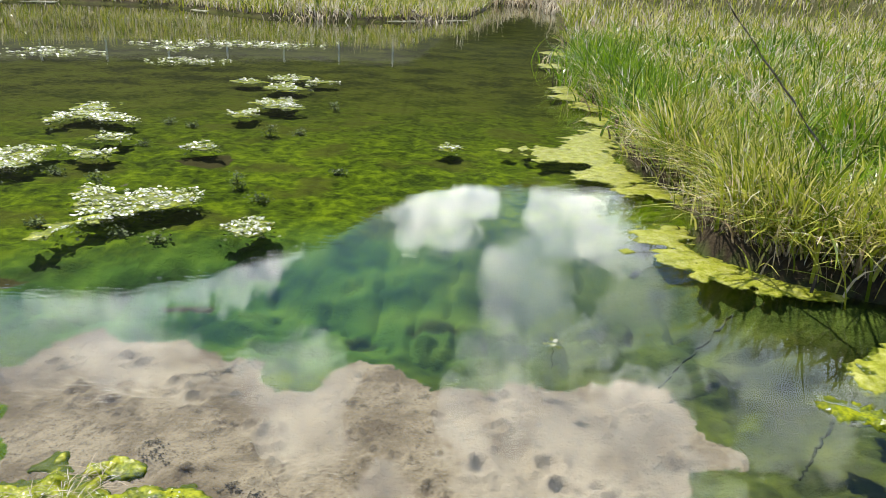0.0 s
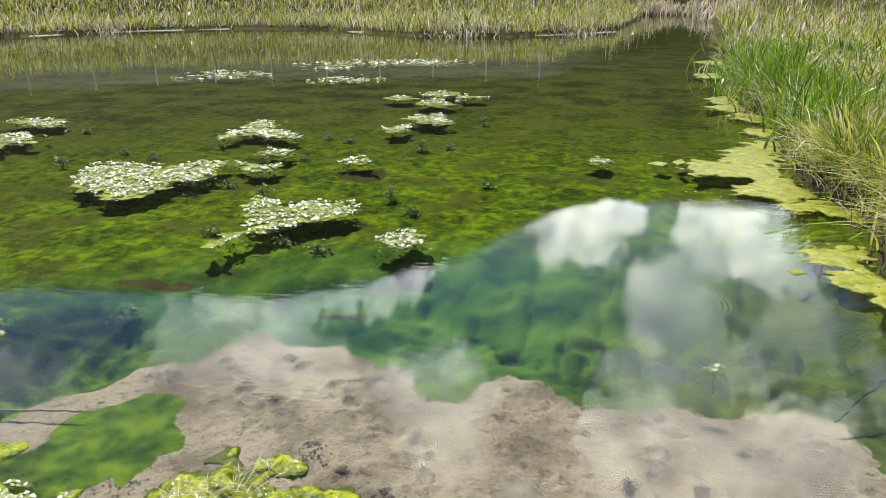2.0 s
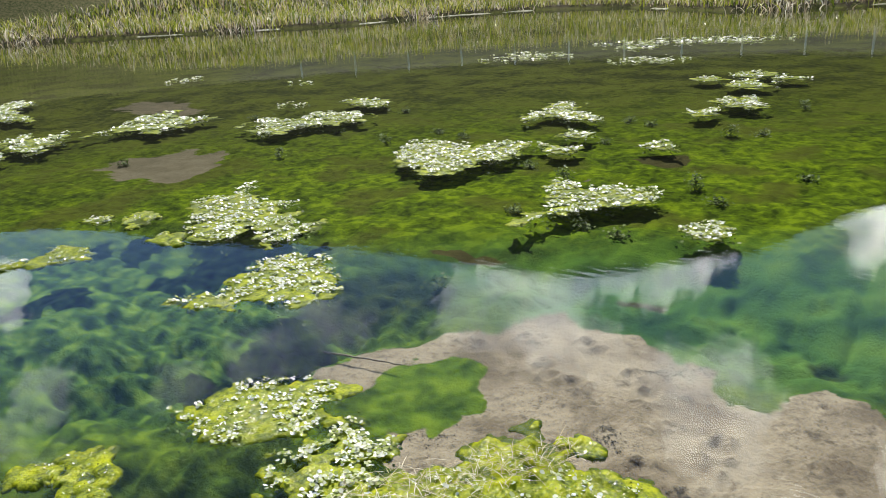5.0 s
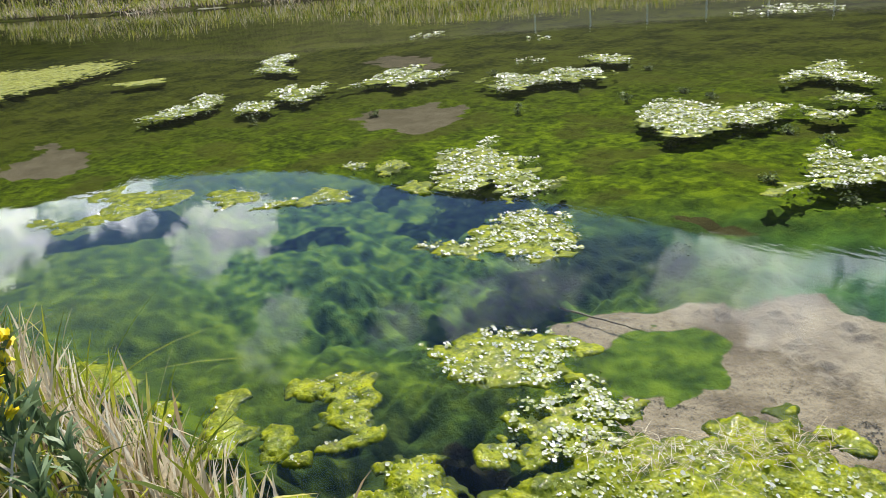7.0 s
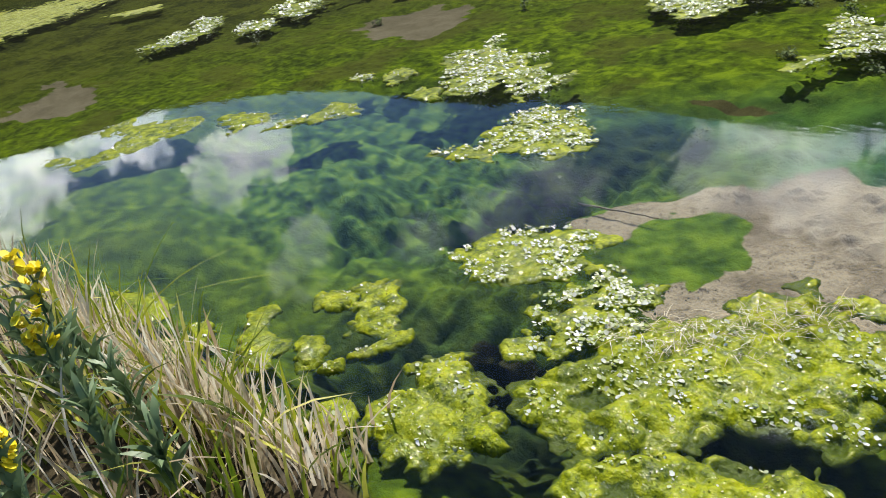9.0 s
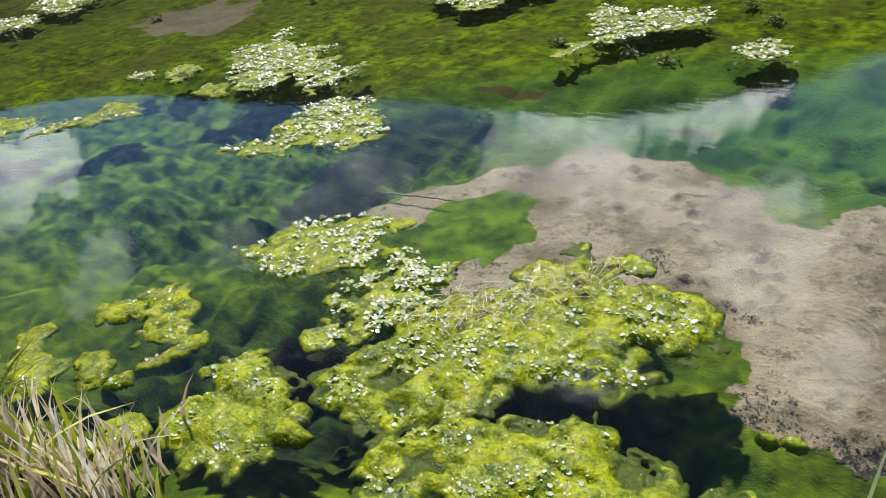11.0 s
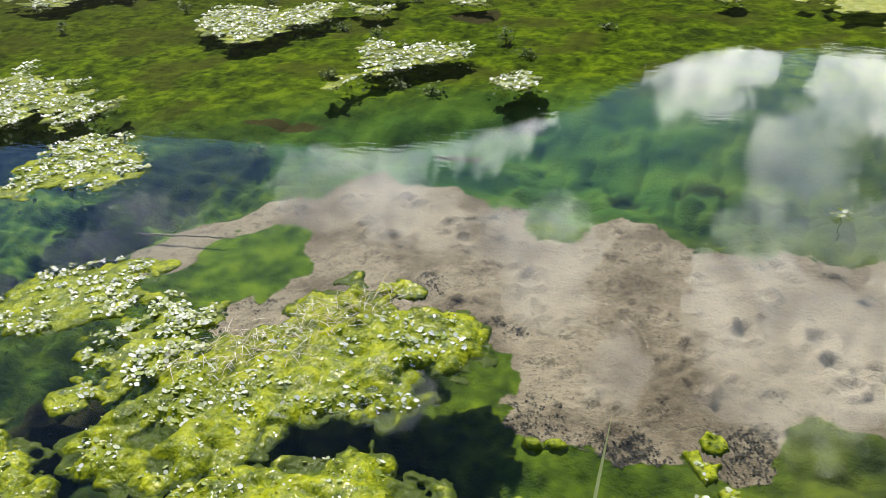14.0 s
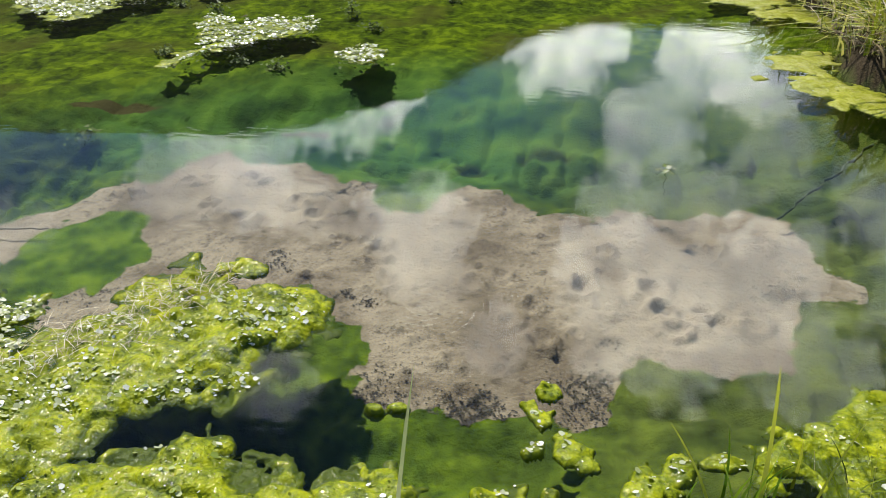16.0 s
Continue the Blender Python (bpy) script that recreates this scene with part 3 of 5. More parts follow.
    # first two dark ovals paint the near mats' shade onto the bed
    return (np.where(d > 0, bed, bank), dict(sand=sand, hollow=hollow, land=1 - wet, meadow=ease(-d, 0.3, 1.5), pool=ease(y, 3.1, 3.7) * ease(x, -4.5, -2.5), olive=ease(out, 4.5, 5.5), murk=ease(out, 6.5, 13), shade_muck=ease(ovals(x, y, [(-2.1, 1.15, 1.2, 0.75, 15), (-0.95, 1.35, 0.62, 0.42, 10), (1.75, 2.3, 0.7, 0.5, 30), (1.9, 3.4, 0.5, 0.4, 0), (-0.42, 3.72, 0.14, 0.12, 0), (0.0, 3.85, 0.22, 0.08, 0), (-3.1, 3.3, 0.7, 0.3, 30)]) + 0.6 * (cloudy(x * 3, y * 3, 95) - 0.5), 0.0, 0.45),
            peat=ease(ovals(x, y, PEATS) + 0.8 * (cloudy(x * 6, y * 6, 91) - 0.5), -0.1, 0.5),
            tawny=ease(x, -0.5, 0.8) * (1 - ease(out, 4.6, 5.6)), lush=ease(np.where(np.abs(x + 2.1) + np.abs(y - 2.5) < 1.5, signed(GREEN_PATCH, x, y), -1.0), -0.08, 0.08),
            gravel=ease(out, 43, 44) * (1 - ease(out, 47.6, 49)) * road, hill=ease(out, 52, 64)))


def stations(*spans):
    """Grid lines: (from, to, spacing), joined."""
    lines = [np.linspace(a, b, max(2, int(round((b - a) / s)) + 1)) for a, b, s in spans]
    return np.unique(np.concatenate(lines).round(4))


def grown(start, end, first, ratio):
    out, at, gap = [start], start, first
    while at < end:
        at, gap = at + gap, min(gap * ratio, 400)
        out.append(at)
    return np.array(out)


gx = np.unique(np.r_[-grown(40, 3500, 2.0, 1.09)[::-1], stations((-40, -15, 1.0), (-15, -7, 0.16), (-7, -3, 0.06), (-3, 1.6, 0.018), (1.6, 4.5, 0.07), (4.5, 12, 0.4), (12, 40, 1.5)), grown(40, 3500, 2.5, 1.12)].round(4))
gy = np.unique(np.r_[-grown(3, 3500, 1.2, 1.25)[::-1], stations((-3, 0, 0.2), (0, 1.6, 0.05), (1.6, 3.9, 0.018), (3.9, 9, 0.06), (9, 16, 0.2), (16, 50, 0.7)), grown(50, 3500, 1.0, 1.07)].round(4))
GX, GY = np.meshgrid(gx, gy)
GZ, FIELDS = land(GX, GY)
idx = np.arange(GX.size).reshape(GX.shape)
quads = np.stack([idx[:-1, :-1], idx[:-1, 1:], idx[1:, 1:], idx[1:, :-1]], -1).reshape(-1, 4)
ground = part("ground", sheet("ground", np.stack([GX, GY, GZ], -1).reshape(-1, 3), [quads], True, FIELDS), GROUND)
tagged(ground, "pond bed of grey sand and green weed rising to grassy banks and a scrubby hill", "ground", kind="structure")


def height(x, y):
    return land(np.asarray(x, float), np.asarray(y, float))[0]


wx, wy = np.meshgrid(np.linspace(-66, 10, 20), np.linspace(-13, 72, 22))
k = np.arange(wx.size).reshape(wx.shape)
water = part("water", sheet("water", np.stack([wx, wy, 0 * wx], -1).reshape(-1, 3), [np.stack([k[:-1, :-1], k[:-1, 1:], k[1:, 1:], k[1:, :-1]], -1).reshape(-1, 4)]), WATER)
tagged(water, "clear still pond water with faint ripples reflecting clouds", "water", kind="structure")


# ---- plants ----
def blades(bases, tall, wide, lean, rng, levels=3, curl=1.0, turn=None):
    """Grass blades as tapered bent ribbons, all in one mesh."""
    n = len(bases)
    turn = rng.uniform(0, 2 * np.pi, n) if turn is None else turn
    face = rng.uniform(0, 2 * np.pi, n)
    way, side = np.stack([np.cos(turn), np.sin(turn)], -1), np.stack([np.cos(face), np.sin(face)], -1)
    rows = []
    for s in range(levels + 1):
        t = s / levels
        mid = np.empty((n, 3))
        mid[:, :2] = bases[:, :2] + way * (tall * lean * (0.25 * t + 0.75 * t ** 2.2))[:, None]
        mid[:, 2] = bases[:, 2] + tall * (t - curl * np.minimum(lean, 1.1) ** 2 * 0.42 * t ** 2.6)
        if s == levels:
            rows.append(mid[:, None])
        else:
            half = (wide * 0.5 * (1 - 0.55 * t ** 1.5))[:, None] * side
            off = np.concatenate([half, np.zeros((n, 1))], 1)
            rows.append(np.stack([mid - off, mid + off], 1))
    verts = np.concatenate(rows, 1)
    per = verts.shape[1]
    start = (np.arange(n) * per)[:, None]
    quads = np.concatenate([start + np.array([[2 * s, 2 * s + 1, 2 * s + 3, 2 * s + 2]]) for s in range(levels - 1)]) if levels > 1 else np.zeros((0, 4), int)
    tips = start + np.array([[2 * levels - 2, 2 * levels - 1, 2 * levels]])
    return sheet("blades", verts.reshape(-1, 3), [quads, tips], True)


def rounds(at, size, tilt, rng, rim=6):
    """Small rounded, slightly cupped leaves in one mesh."""
    n = len(at)
    spin, tip, way = rng.uniform(0, 6.28, n), tilt * rng.uniform(0.2, 1.0, n), rng.uniform(0, 6.28, n)
    a = np.linspace(0, 2 * np.pi, rim, endpoint=False)[None] + spin[:, None]
    r = size[:, None] * (1 + 0.22 * np.cos(a - spin[:, None])) * rng.uniform(0.85, 1.1, (n, rim))
    x, y = r * np.cos(a), r * 0.8 * np.sin(a)
    z = size[:, None] * 0.10 + np.sin(tip)[:, None] * (x * np.cos(way)[:, None] + y * np.sin(way)[:, None])
    ring = np.stack([x, y, z], -1) + at[:, None]
    verts = np.concatenate([at[:, None], ring], 1).reshape(-1, 3)
    s = (np.arange(n) * (rim + 1))[:, None]
    tris = np.concatenate([np.concatenate([s, s + 1 + i, s + 1 + (i + 1) % rim], 1) for i in range(rim)])
    return sheet("leaves", verts, [tris], True)


def mat_depth(some, x, y, seed, ragged, grain=2.6):
    scale = 1.0 / np.clip(span(some)[0] * 1.25, 0.12, 0.6)
    lobes = 0.30 if len(some[0]) == 5 else 0.5 * min(1.0, 0.10 / span(some)[0] + 0.15)
    return np.minimum(within(some, x, y), 0.34) + ragged * (cloudy(x * grain * scale, y * grain * scale, seed, 5) - 0.5) - (0.02 if len(some[0]) == 5 else 0.0) + (lobes * (billow(x * 13, y * 13, seed + 6, 2) - 0.55) if grain < 4 else 0.0)


def skin_height(some, x, y, thick, seed, puff, ragged, grain=2.6):
    d = mat_depth(some, x, y, seed, ragged, grain)
    lump = 1.3 * (billow(x * 4.5, y * 4.5, seed + 3, 2) - 0.42) + 1.0 * (billow(x * 12, y * 12, seed + 9, 2) - 0.45) - 1.0 * ease(cloudy(x * 6, y * 6, seed + 12, 3), 0.60, 0.72)
    return thick * (2.6 * np.clip(d, -0.5, 0.2) - 1.2 * np.clip(-d, 0, 0.3) + puff * lump * np.clip(d * 6 + 0.3, 0, 1)) + 0.002 - 0.025 * np.clip(-d, 0, 0.4) * (grain < 4)


def slabs(some, step, thick, seed, puff=1.0, ragged=0.5, grain=2.6, shy=0.0):
    """A floating mat: lumpy skins over a union of ovals that dip under the water at their rims; a mesh for each piece."""
    _, (x0, x1, y0, y1), _ = span(some)
    x, y = np.meshgrid(np.arange(x0, x1, step), np.arange(y0, y1, step))
    d = mat_depth(some, x, y, seed, ragged, grain) - shy
    z = skin_height(some, x, y, thick, seed, puff, ragged, grain) - 2.6 * thick * shy
    rim = (-0.22 if grain < 4 else -0.13) if len(some[0]) == 5 else -0.10
    cell = np.maximum.reduce([d[:-1, :-1], d[1:, 1:], d[1:, :-1], d[:-1, 1:]]) > rim
    gy_, gx_ = np.gradient(d, step)
    push = np.where(d < rim, (rim - d) / (gx_**2 + gy_**2 + 1e-6), 0.0)
    mx, my = np.clip(push * gx_, -1.2 * step, 1.2 * step), np.clip(push * gy_, -1.2 * step, 1.2 * step)
    mark = np.where(cell, np.arange(1, cell.size + 1).reshape(cell.shape), 0)
    while True:
        pad = np.pad(mark, 1)
        best = np.maximum.reduce([mark, pad[2:, 1:-1], pad[:-2, 1:-1], pad[1:-1, 2:], pad[1:-1, :-2]]) * cell
        if (best == mark).all():
            break
        mark = best
    idx = np.arange(x.size).reshape(x.shape)
    q = np.stack([idx[:-1, :-1], idx[:-1, 1:], idx[1:, 1:], idx[1:, :-1]], -1)
    verts = np.stack([x + mx, y + my, np.where(d < rim, np.minimum(z, -0.004), z)], -1).reshape(-1, 3)
    out = []
    for piece in np.unique(mark[mark > 0]):
        f = q[mark == piece]
        if len(f) < 14 or z.ravel()[f].max() < 0.003:
            continue
        used, back = np.unique(f, return_inverse=True)
        # drowned marks low skin: below the water and in creases between lumps
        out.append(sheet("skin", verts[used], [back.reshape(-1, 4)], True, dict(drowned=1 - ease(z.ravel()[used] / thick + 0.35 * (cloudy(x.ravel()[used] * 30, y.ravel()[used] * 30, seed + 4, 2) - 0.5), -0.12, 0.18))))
    return out


def strewn(some, count, rng, seed, rim=0.0, gaps=0.5):
    """Places strewn over a shape, in clumps."""
    size, (x0, x1, y0, y1), _ = span(some)
    x, y = rng.uniform(x0, x1, count * 30), rng.uniform(y0, y1, count * 30)
    scale = 1.0 / np.clip(1.2 * size, 0.12, 0.8)
    loose = 1.9 if len(some[0]) == 5 else 0.35
    d = np.minimum(within(some, x, y), 0.45) + loose * (cloudy(x * 3.2 * scale, y * 3.2 * scale, seed, 4) - 0.5)
    ok = (d > rim) & (cloudy(x * 9, y * 9, seed + 5, 2) > gaps * 0.85)
    return np.stack([x, y, 0 * x], -1)[ok][:count]


def cress_mat(some, size, seed, cover=0.5, slime=1.0, step=0.03, label="mat of pale round cress leaves floating on the pond", stems=True, gaps=0.45, tall=1.0):
    """Rosettes of round leaves, the film of algae that they lie in, and the drowned leaves below them."""
    rng = np.random.RandomState(seed)
    mat = thing("water_plant_mat", (0, 0, 0), label, "water plant", "floating plant mats")
    area = span(some)[2]
    size *= 0.74
    heads = strewn(some, max(8, int(1.25 * cover * area / (11 * size * size))), rng, seed, -0.04 if len(some[0]) == 2 else 0.0, gaps)
    k = rng.randint(4, 8, len(heads))
    at = np.repeat(heads, k, 0)
    turn, far = rng.uniform(0, 6.28, len(at)), size * rng.uniform(0.5, 1.9, len(at))
    at[:, 0] += far * np.cos(turn)
    at[:, 1] += far * np.sin(turn)
    lift = np.repeat(rng.uniform(0, 1, len(heads)) ** 2, k)
    at[:, 2] = 0.006 + tall * size * (0.9 * lift + 0.5 * rng.uniform(0, 1, len(at)))
    part("foliage", rounds(at, size * rng.uniform(0.45, 1.05, len(at)), 0.6, rng, 7), CRESS, mat, "pale green rounded leaves", "stuff")
    if slime:
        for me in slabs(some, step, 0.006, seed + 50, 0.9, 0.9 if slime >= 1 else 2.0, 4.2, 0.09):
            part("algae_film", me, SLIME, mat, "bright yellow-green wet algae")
    if stems:
        n = max(8, int(0.9 * area / (9 * size * size)))
        drowned = strewn(some, n, rng, seed, -0.12, 0.40)
        drowned[:, :2] += rng.normal(0, 0.03, (len(drowned), 2))
        drowned[:, 2] = -0.012 - 0.10 * rng.uniform(0, 1, len(drowned)) ** 1.3
        part("drowned_foliage", rounds(drowned, size * rng.uniform(0.5, 1.2, len(drowned)), 1.2, rng, 5), SHOOT, mat, "dark green drowned leaves below the surface", "stuff")
    return mat


def algae_mat(some, seed, step=0.010, thick=0.009, mat=None, puff=1.2, label="lumpy wet yellow-green algae mat floating on the pond", leaves=0, ragged=0.9, bits=0, grain=3.4):
    rng = np.random.RandomState(seed)
    ob = thing("algae_mat", (0, 0, 0), label, "algae", "floating algae mats")
    for me in slabs(some, step, thick, seed, puff, ragged, grain):
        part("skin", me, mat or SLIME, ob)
    if leaves:
        at = strewn(some, leaves, rng, seed + 2, 0.0, 0.64)
        at[:, 2] = skin_height(some, at[:, 0], at[:, 1], thick, seed, puff, ragged, grain) + 0.003
        at = at[at[:, 2] > 0.0]
        if len(at):
            part("foliage", rounds(at, 0.003 + 0.0085 * rng.uniform(0, 1, len(at)) ** 1.6, 0.9, rng), CRESS, ob, "small pale leaves", "stuff")
    # tiny discs: bubbles and scraps, with white ones added as sparkle
    if bits:
        at = strewn(some, int(bits * 0.2), rng, seed + 3, -0.1, 0.2)
        at[:, 2] = skin_height(some, at[:, 0], at[:, 1], thick, seed, puff, ragged, grain) + 0.002
        at = at[at[:, 2] > 0.004]
        if len(at):
            part("froth", rounds(at, 0.0010 + 0.0045 * rng.uniform(0, 1, len(at)) ** 2.4, 1.0, rng, 5), SPECK, ob, "glossy gas bubbles and leaf scraps, the white ones standing in for glints", "stuff")
    return ob


def tube(path, radii, sides=7):
    """A bent tapering rod as a bmesh."""
    bm = bmesh.new()
    rings = []
    for i, p in enumerate(path):
        along = (Vector(path[min(i + 1, len(path) - 1)]) - Vector(path[max(i - 1, 0)])).normalized()
        a = along.orthogonal().normalized()
        b = along.cross(a)
        rings.append([bm.verts.new(Vector(p) + radii[i] * (math.cos(t) * a + math.sin(t) * b)) for t in [2 * math.pi * j / sides for j in range(sides)]])
    for r, s in zip(rings, rings[1:]):
        for j in range(sides):
            bm.faces.new((r[j], r[(j + 1) % sides], s[(j + 1) % sides], s[j]))
    bm.faces.new(rings[0][::-1]), bm.faces.new(rings[-1])
    for f in bm.faces:
        f.smooth = True
    return bm


def rod(a, b, thick_a, thick_b, wobble, seed, steps=12):
    r = random.Random(seed)
    a, b = Vector(a), Vector(b)
    pts = [a.lerp(b, i / steps) + Vector((r.uniform(-1, 1), r.uniform(-1, 1), r.uniform(-1, 1))) * wobble * (0 < i < steps) for i in range(steps + 1)]
    return tube(pts, [thick_a + (thick_b - thick_a) * i / steps for i in range(steps + 1)])


# ---- floating mats, near ----
algae_mat([(-1.71, 1), (-1.71, 1.06), (-1.62, 1.25), (-1.67, 1.48), (-1.56, 1.55), (-1.52, 1.65), (-1.38, 1.85), (-1.28, 2.11), (-1.21, 2.04), (-1.18, 1.97), (-1.06, 1.99), (-0.84, 1.96), (-0.76, 1.9), (-0.68, 1.88), (-0.69, 1.79), (-0.72, 1.73), (-0.81, 1.69), (-0.84, 1.63), (-0.79, 1.47), (-0.84, 1.42), (-0.89, 1.43), (-0.95, 1.48), (-0.99, 1.49), (-0.98, 1.39), (-1.15, 1.32), (-1.23, 1.26), (-1.24, 1.21), (-1.22, 1.15), (-1.25, 1.07), (-1.34, 0.96), (-1.49, 0.95), (-1.56, 0.92), (-1.63, 0.93)], 101, step=0.008, bits=6500, leaves=800, ragged=0.5, thick=0.017,
          label="broad lumpy yellow-green algae mat with stems and pale leaves")
algae_mat([(-1.26, 0.64), (-1.35, 0.82), (-1.35, 0.89), (-1.33, 0.95), (-1.25, 0.98), (-1.16, 1.09), (-0.9, 1.23), (-0.84, 1.25), (-0.76, 1.19), (-0.66, 1.19), (-0.53, 1.13), (-0.43, 1.04)], 102, step=0.008, bits=4200, leaves=160, ragged=0.45, thick=0.016)
algae_mat([(-1.179, 2.046), (-1.182, 2.097), (-1.147, 2.102), (-1.121, 2.055), (-1.138, 2.027)], 103, step=0.005, ragged=0.2, label="small round glossy algae cushion beside the large mat")
algae_mat([(-1.144, 2.112), (-1.119, 2.152), (-1.07, 2.152), (-1.009, 2.118), (-0.99, 2.07), (-1.02, 2.03), (-1.076, 2.021)], 115, step=0.006, ragged=0.2, bits=60, label="round glossy algae cushion beside the large mat")
algae_mat([(-2.17, 0.84), (-2.14, 0.95), (-2.04, 1.02), (-1.97, 0.97), (-1.8, 0.92), (-1.73, 0.85), (-1.66, 0.83), (-1.62, 0.79), (-1.67, 0.69), (-1.72, 0.66), (-1.77, 0.66), (-1.72, 0.61), (-1.71, 0.56), (-1.82, 0.53), (-2.06, 0.55), (-2.09, 0.61), (-2.09, 0.69), (-2.04, 0.74), (-2.03, 0.8)], 104, step=0.008, bits=2600, leaves=150, ragged=0.45, thick=0.016)
algae_mat([(-1.97, 1.13), (-1.97, 1.2), (-1.85, 1.3), (-1.74, 1.28), (-1.75, 1.22), (-1.84, 1.2), (-1.86, 1.14), (-1.91, 1.11)], 116, step=0.008, bits=300, leaves=40, ragged=0.6)
algae_mat([(-2.9, 0.85), (-2.94, 0.91), (-2.86, 0.98), (-2.79, 1.01), (-2.73, 0.96), (-2.74, 0.88), (-2.83, 0.83)], 120, step=0.007, bits=260, ragged=0.35, leaves=6)
algae_mat([(-2.82, 1.03), (-2.8, 1.1), (-2.71, 1.17), (-2.55, 1.07), (-2.42, 0.97), (-2.41, 0.9), (-2.48, 0.85), (-2.55, 0.82), (-2.6, 0.88), (-2.69, 0.96), (-2.75, 1)], 121, step=0.007, bits=700, ragged=0.35, leaves=15)
algae_mat([(-2.42, 0.73), (-2.36, 1), (-2.32, 0.99), (-2.29, 0.93), (-2.31, 0.85), (-2.36, 0.77)], 122, step=0.007, bits=260, ragged=0.35, leaves=6)
algae_mat([(-2.68, 0.64), (-2.7, 0.68), (-2.65, 0.73), (-2.56, 0.71), (-2.5, 0.66), (-2.48, 0.59), (-2.52, 0.55), (-2.6, 0.58)], 123, step=0.007, bits=260, ragged=0.35, leaves=6)
algae_mat([(-2.86, 0.45), (-2.97, 0.55), (-3.07, 0.61), (-3.04, 0.69), (-3, 0.73), (-2.96, 0.72), (-2.97, 0.66), (-2.93, 0.61), (-2.85, 0.57), (-2.72, 0.62), (-2.67, 0.59), (-2.68, 0.51), (-2.65, 0.47), (-2.71, 0.39)], 124, step=0.007, bits=500, ragged=0.35, leaves=15)
algae_mat([(-2.27, 0.49), (-2.24, 0.56), (-2.18, 0.59), (-2.1, 0.55), (-2.07, 0.48), (-2.13, 0.41), (-2.24, 0.42)], 125, step=0.007, bits=400, ragged=0.35, leaves=6)
algae_mat([(-2.44, 0.59), (-2.46, 0.65), (-2.42, 0.71), (-2.36, 0.66), (-2.39, 0.61)], 126, step=0.007, bits=260, ragged=0.35, leaves=6)
algae_mat([(-3.84, 0.12), (-3.92, 0.22), (-3.59, 0.41), (-3.51, 0.4), (-3.41, 0.31), (-3.45, 0.19), (-3.63, 0.1)], 127, step=0.007, bits=260, ragged=0.35, leaves=6)
algae_mat([(-3.22, 0.38), (-3.19, 0.45), (-3.08, 0.43), (-3, 0.34), (-3.07, 0.31)], 128, step=0.007, bits=260, ragged=0.35, leaves=6)
algae_mat([(-2.4, 0.32), (-2.37, 0.4), (-2.27, 0.39), (-2.17, 0.41), (-2.16, 0.33), (-2.25, 0.27)], 129, step=0.007, bits=260, ragged=0.35, leaves=6)
algae_mat([(0.068, 1.587), (0.083, 1.619), (0.126, 1.621), (0.144, 1.574), (0.112, 1.54), (0.078, 1.564)], 141, step=0.005, thick=0.010, ragged=0.4, bits=150, leaves=8)
algae_mat([(0.03, 1.52), (0.062, 1.537), (0.074, 1.492), (0.122, 1.5), (0.125, 1.444), (0.093, 1.428)], 142, step=0.005, thick=0.010, ragged=0.4, bits=150, leaves=8)
algae_mat([(0.134, 1.402), (0.157, 1.433), (0.173, 1.398), (0.235, 1.366), (0.25, 1.309), (0.205, 1.282), (0.16, 1.304), (0.144, 1.341)], 143, step=0.005, thick=0.010, ragged=0.4, bits=150, leaves=8)
algae_mat([(0.037, 1.335), (0.073, 1.371), (0.104, 1.366), (0.106, 1.329), (0.054, 1.313)], 144, step=0.005, thick=0.010, ragged=0.4, bits=150, leaves=8)
algae_mat([(-0.07, 1.18), (-0.03, 1.2), (0.06, 1.22), (0.08, 1.15), (-0.05, 1.13)], 145, step=0.005, thick=0.010, ragged=0.4, bits=150, leaves=8)
algae_mat([(0.105, 1.207), (0.126, 1.221), (0.148, 1.209), (0.143, 1.172), (0.107, 1.167)], 146, step=0.005, thick=0.010, ragged=0.4, bits=150, leaves=8)
algae_mat([(0.31, 1.24), (0.35, 1.33), (0.38, 1.35), (0.4, 1.31), (0.43, 1.37), (0.5, 1.39), (0.51, 1.33), (0.4, 1.2), (0.32, 1.19)], 147, step=0.005, thick=0.010, ragged=0.4, bits=400, leaves=16)
algae_mat([(0.51, 1.37), (0.55, 1.4), (0.59, 1.41), (0.64, 1.4), (0.64, 1.37), (0.59, 1.35), (0.53, 1.35)], 148, step=0.005, thick=0.010, ragged=0.4, bits=150, leaves=8)
algae_mat([(0.64, 1.31), (0.69, 1.44), (0.74, 1.5), (0.83, 1.53), (0.87, 1.53), (1.01, 1.73), (1.09, 1.72), (1.23, 1.69), (1.07, 1.26), (0.77, 1.21), (0.83, 1.36), (0.81, 1.4), (0.76, 1.41), (0.7, 1.34)], 149, step=0.005, thick=0.010, ragged=0.4, bits=1500, leaves=40)
algae_mat([(-0.48, 1.12), (-0.45, 1.2), (-0.38, 1.22), (-0.28, 1.21), (-0.22, 1.16), (-0.19, 1.06), (-0.44, 1.02)], 150, step=0.005, thick=0.010, ragged=0.4, bits=500, leaves=8)
algae_mat([(-0.40, 1.43, 0.025, 0.02, 0), (-0.33, 1.45, 0.03, 0.02, 0)], 113, step=0.006, thick=0.010, label="tiny tuft of algae just breaking the surface")
cress_mat([(-2.72, 1.48), (-2.71, 1.55), (-2.59, 1.56), (-2.65, 1.68), (-2.64, 1.77), (-2.45, 1.87), (-2.33, 1.99), (-2.18, 2.04), (-2.13, 2.03), (-2.13, 1.92), (-2.13, 1.82), (-2.09, 1.63), (-2.16, 1.56), (-2.37, 1.41)], 0.013, 171, 0.55, 1.0, 0.010, "yellow-green algae mat edged with pale cress leaves", gaps=0.52)
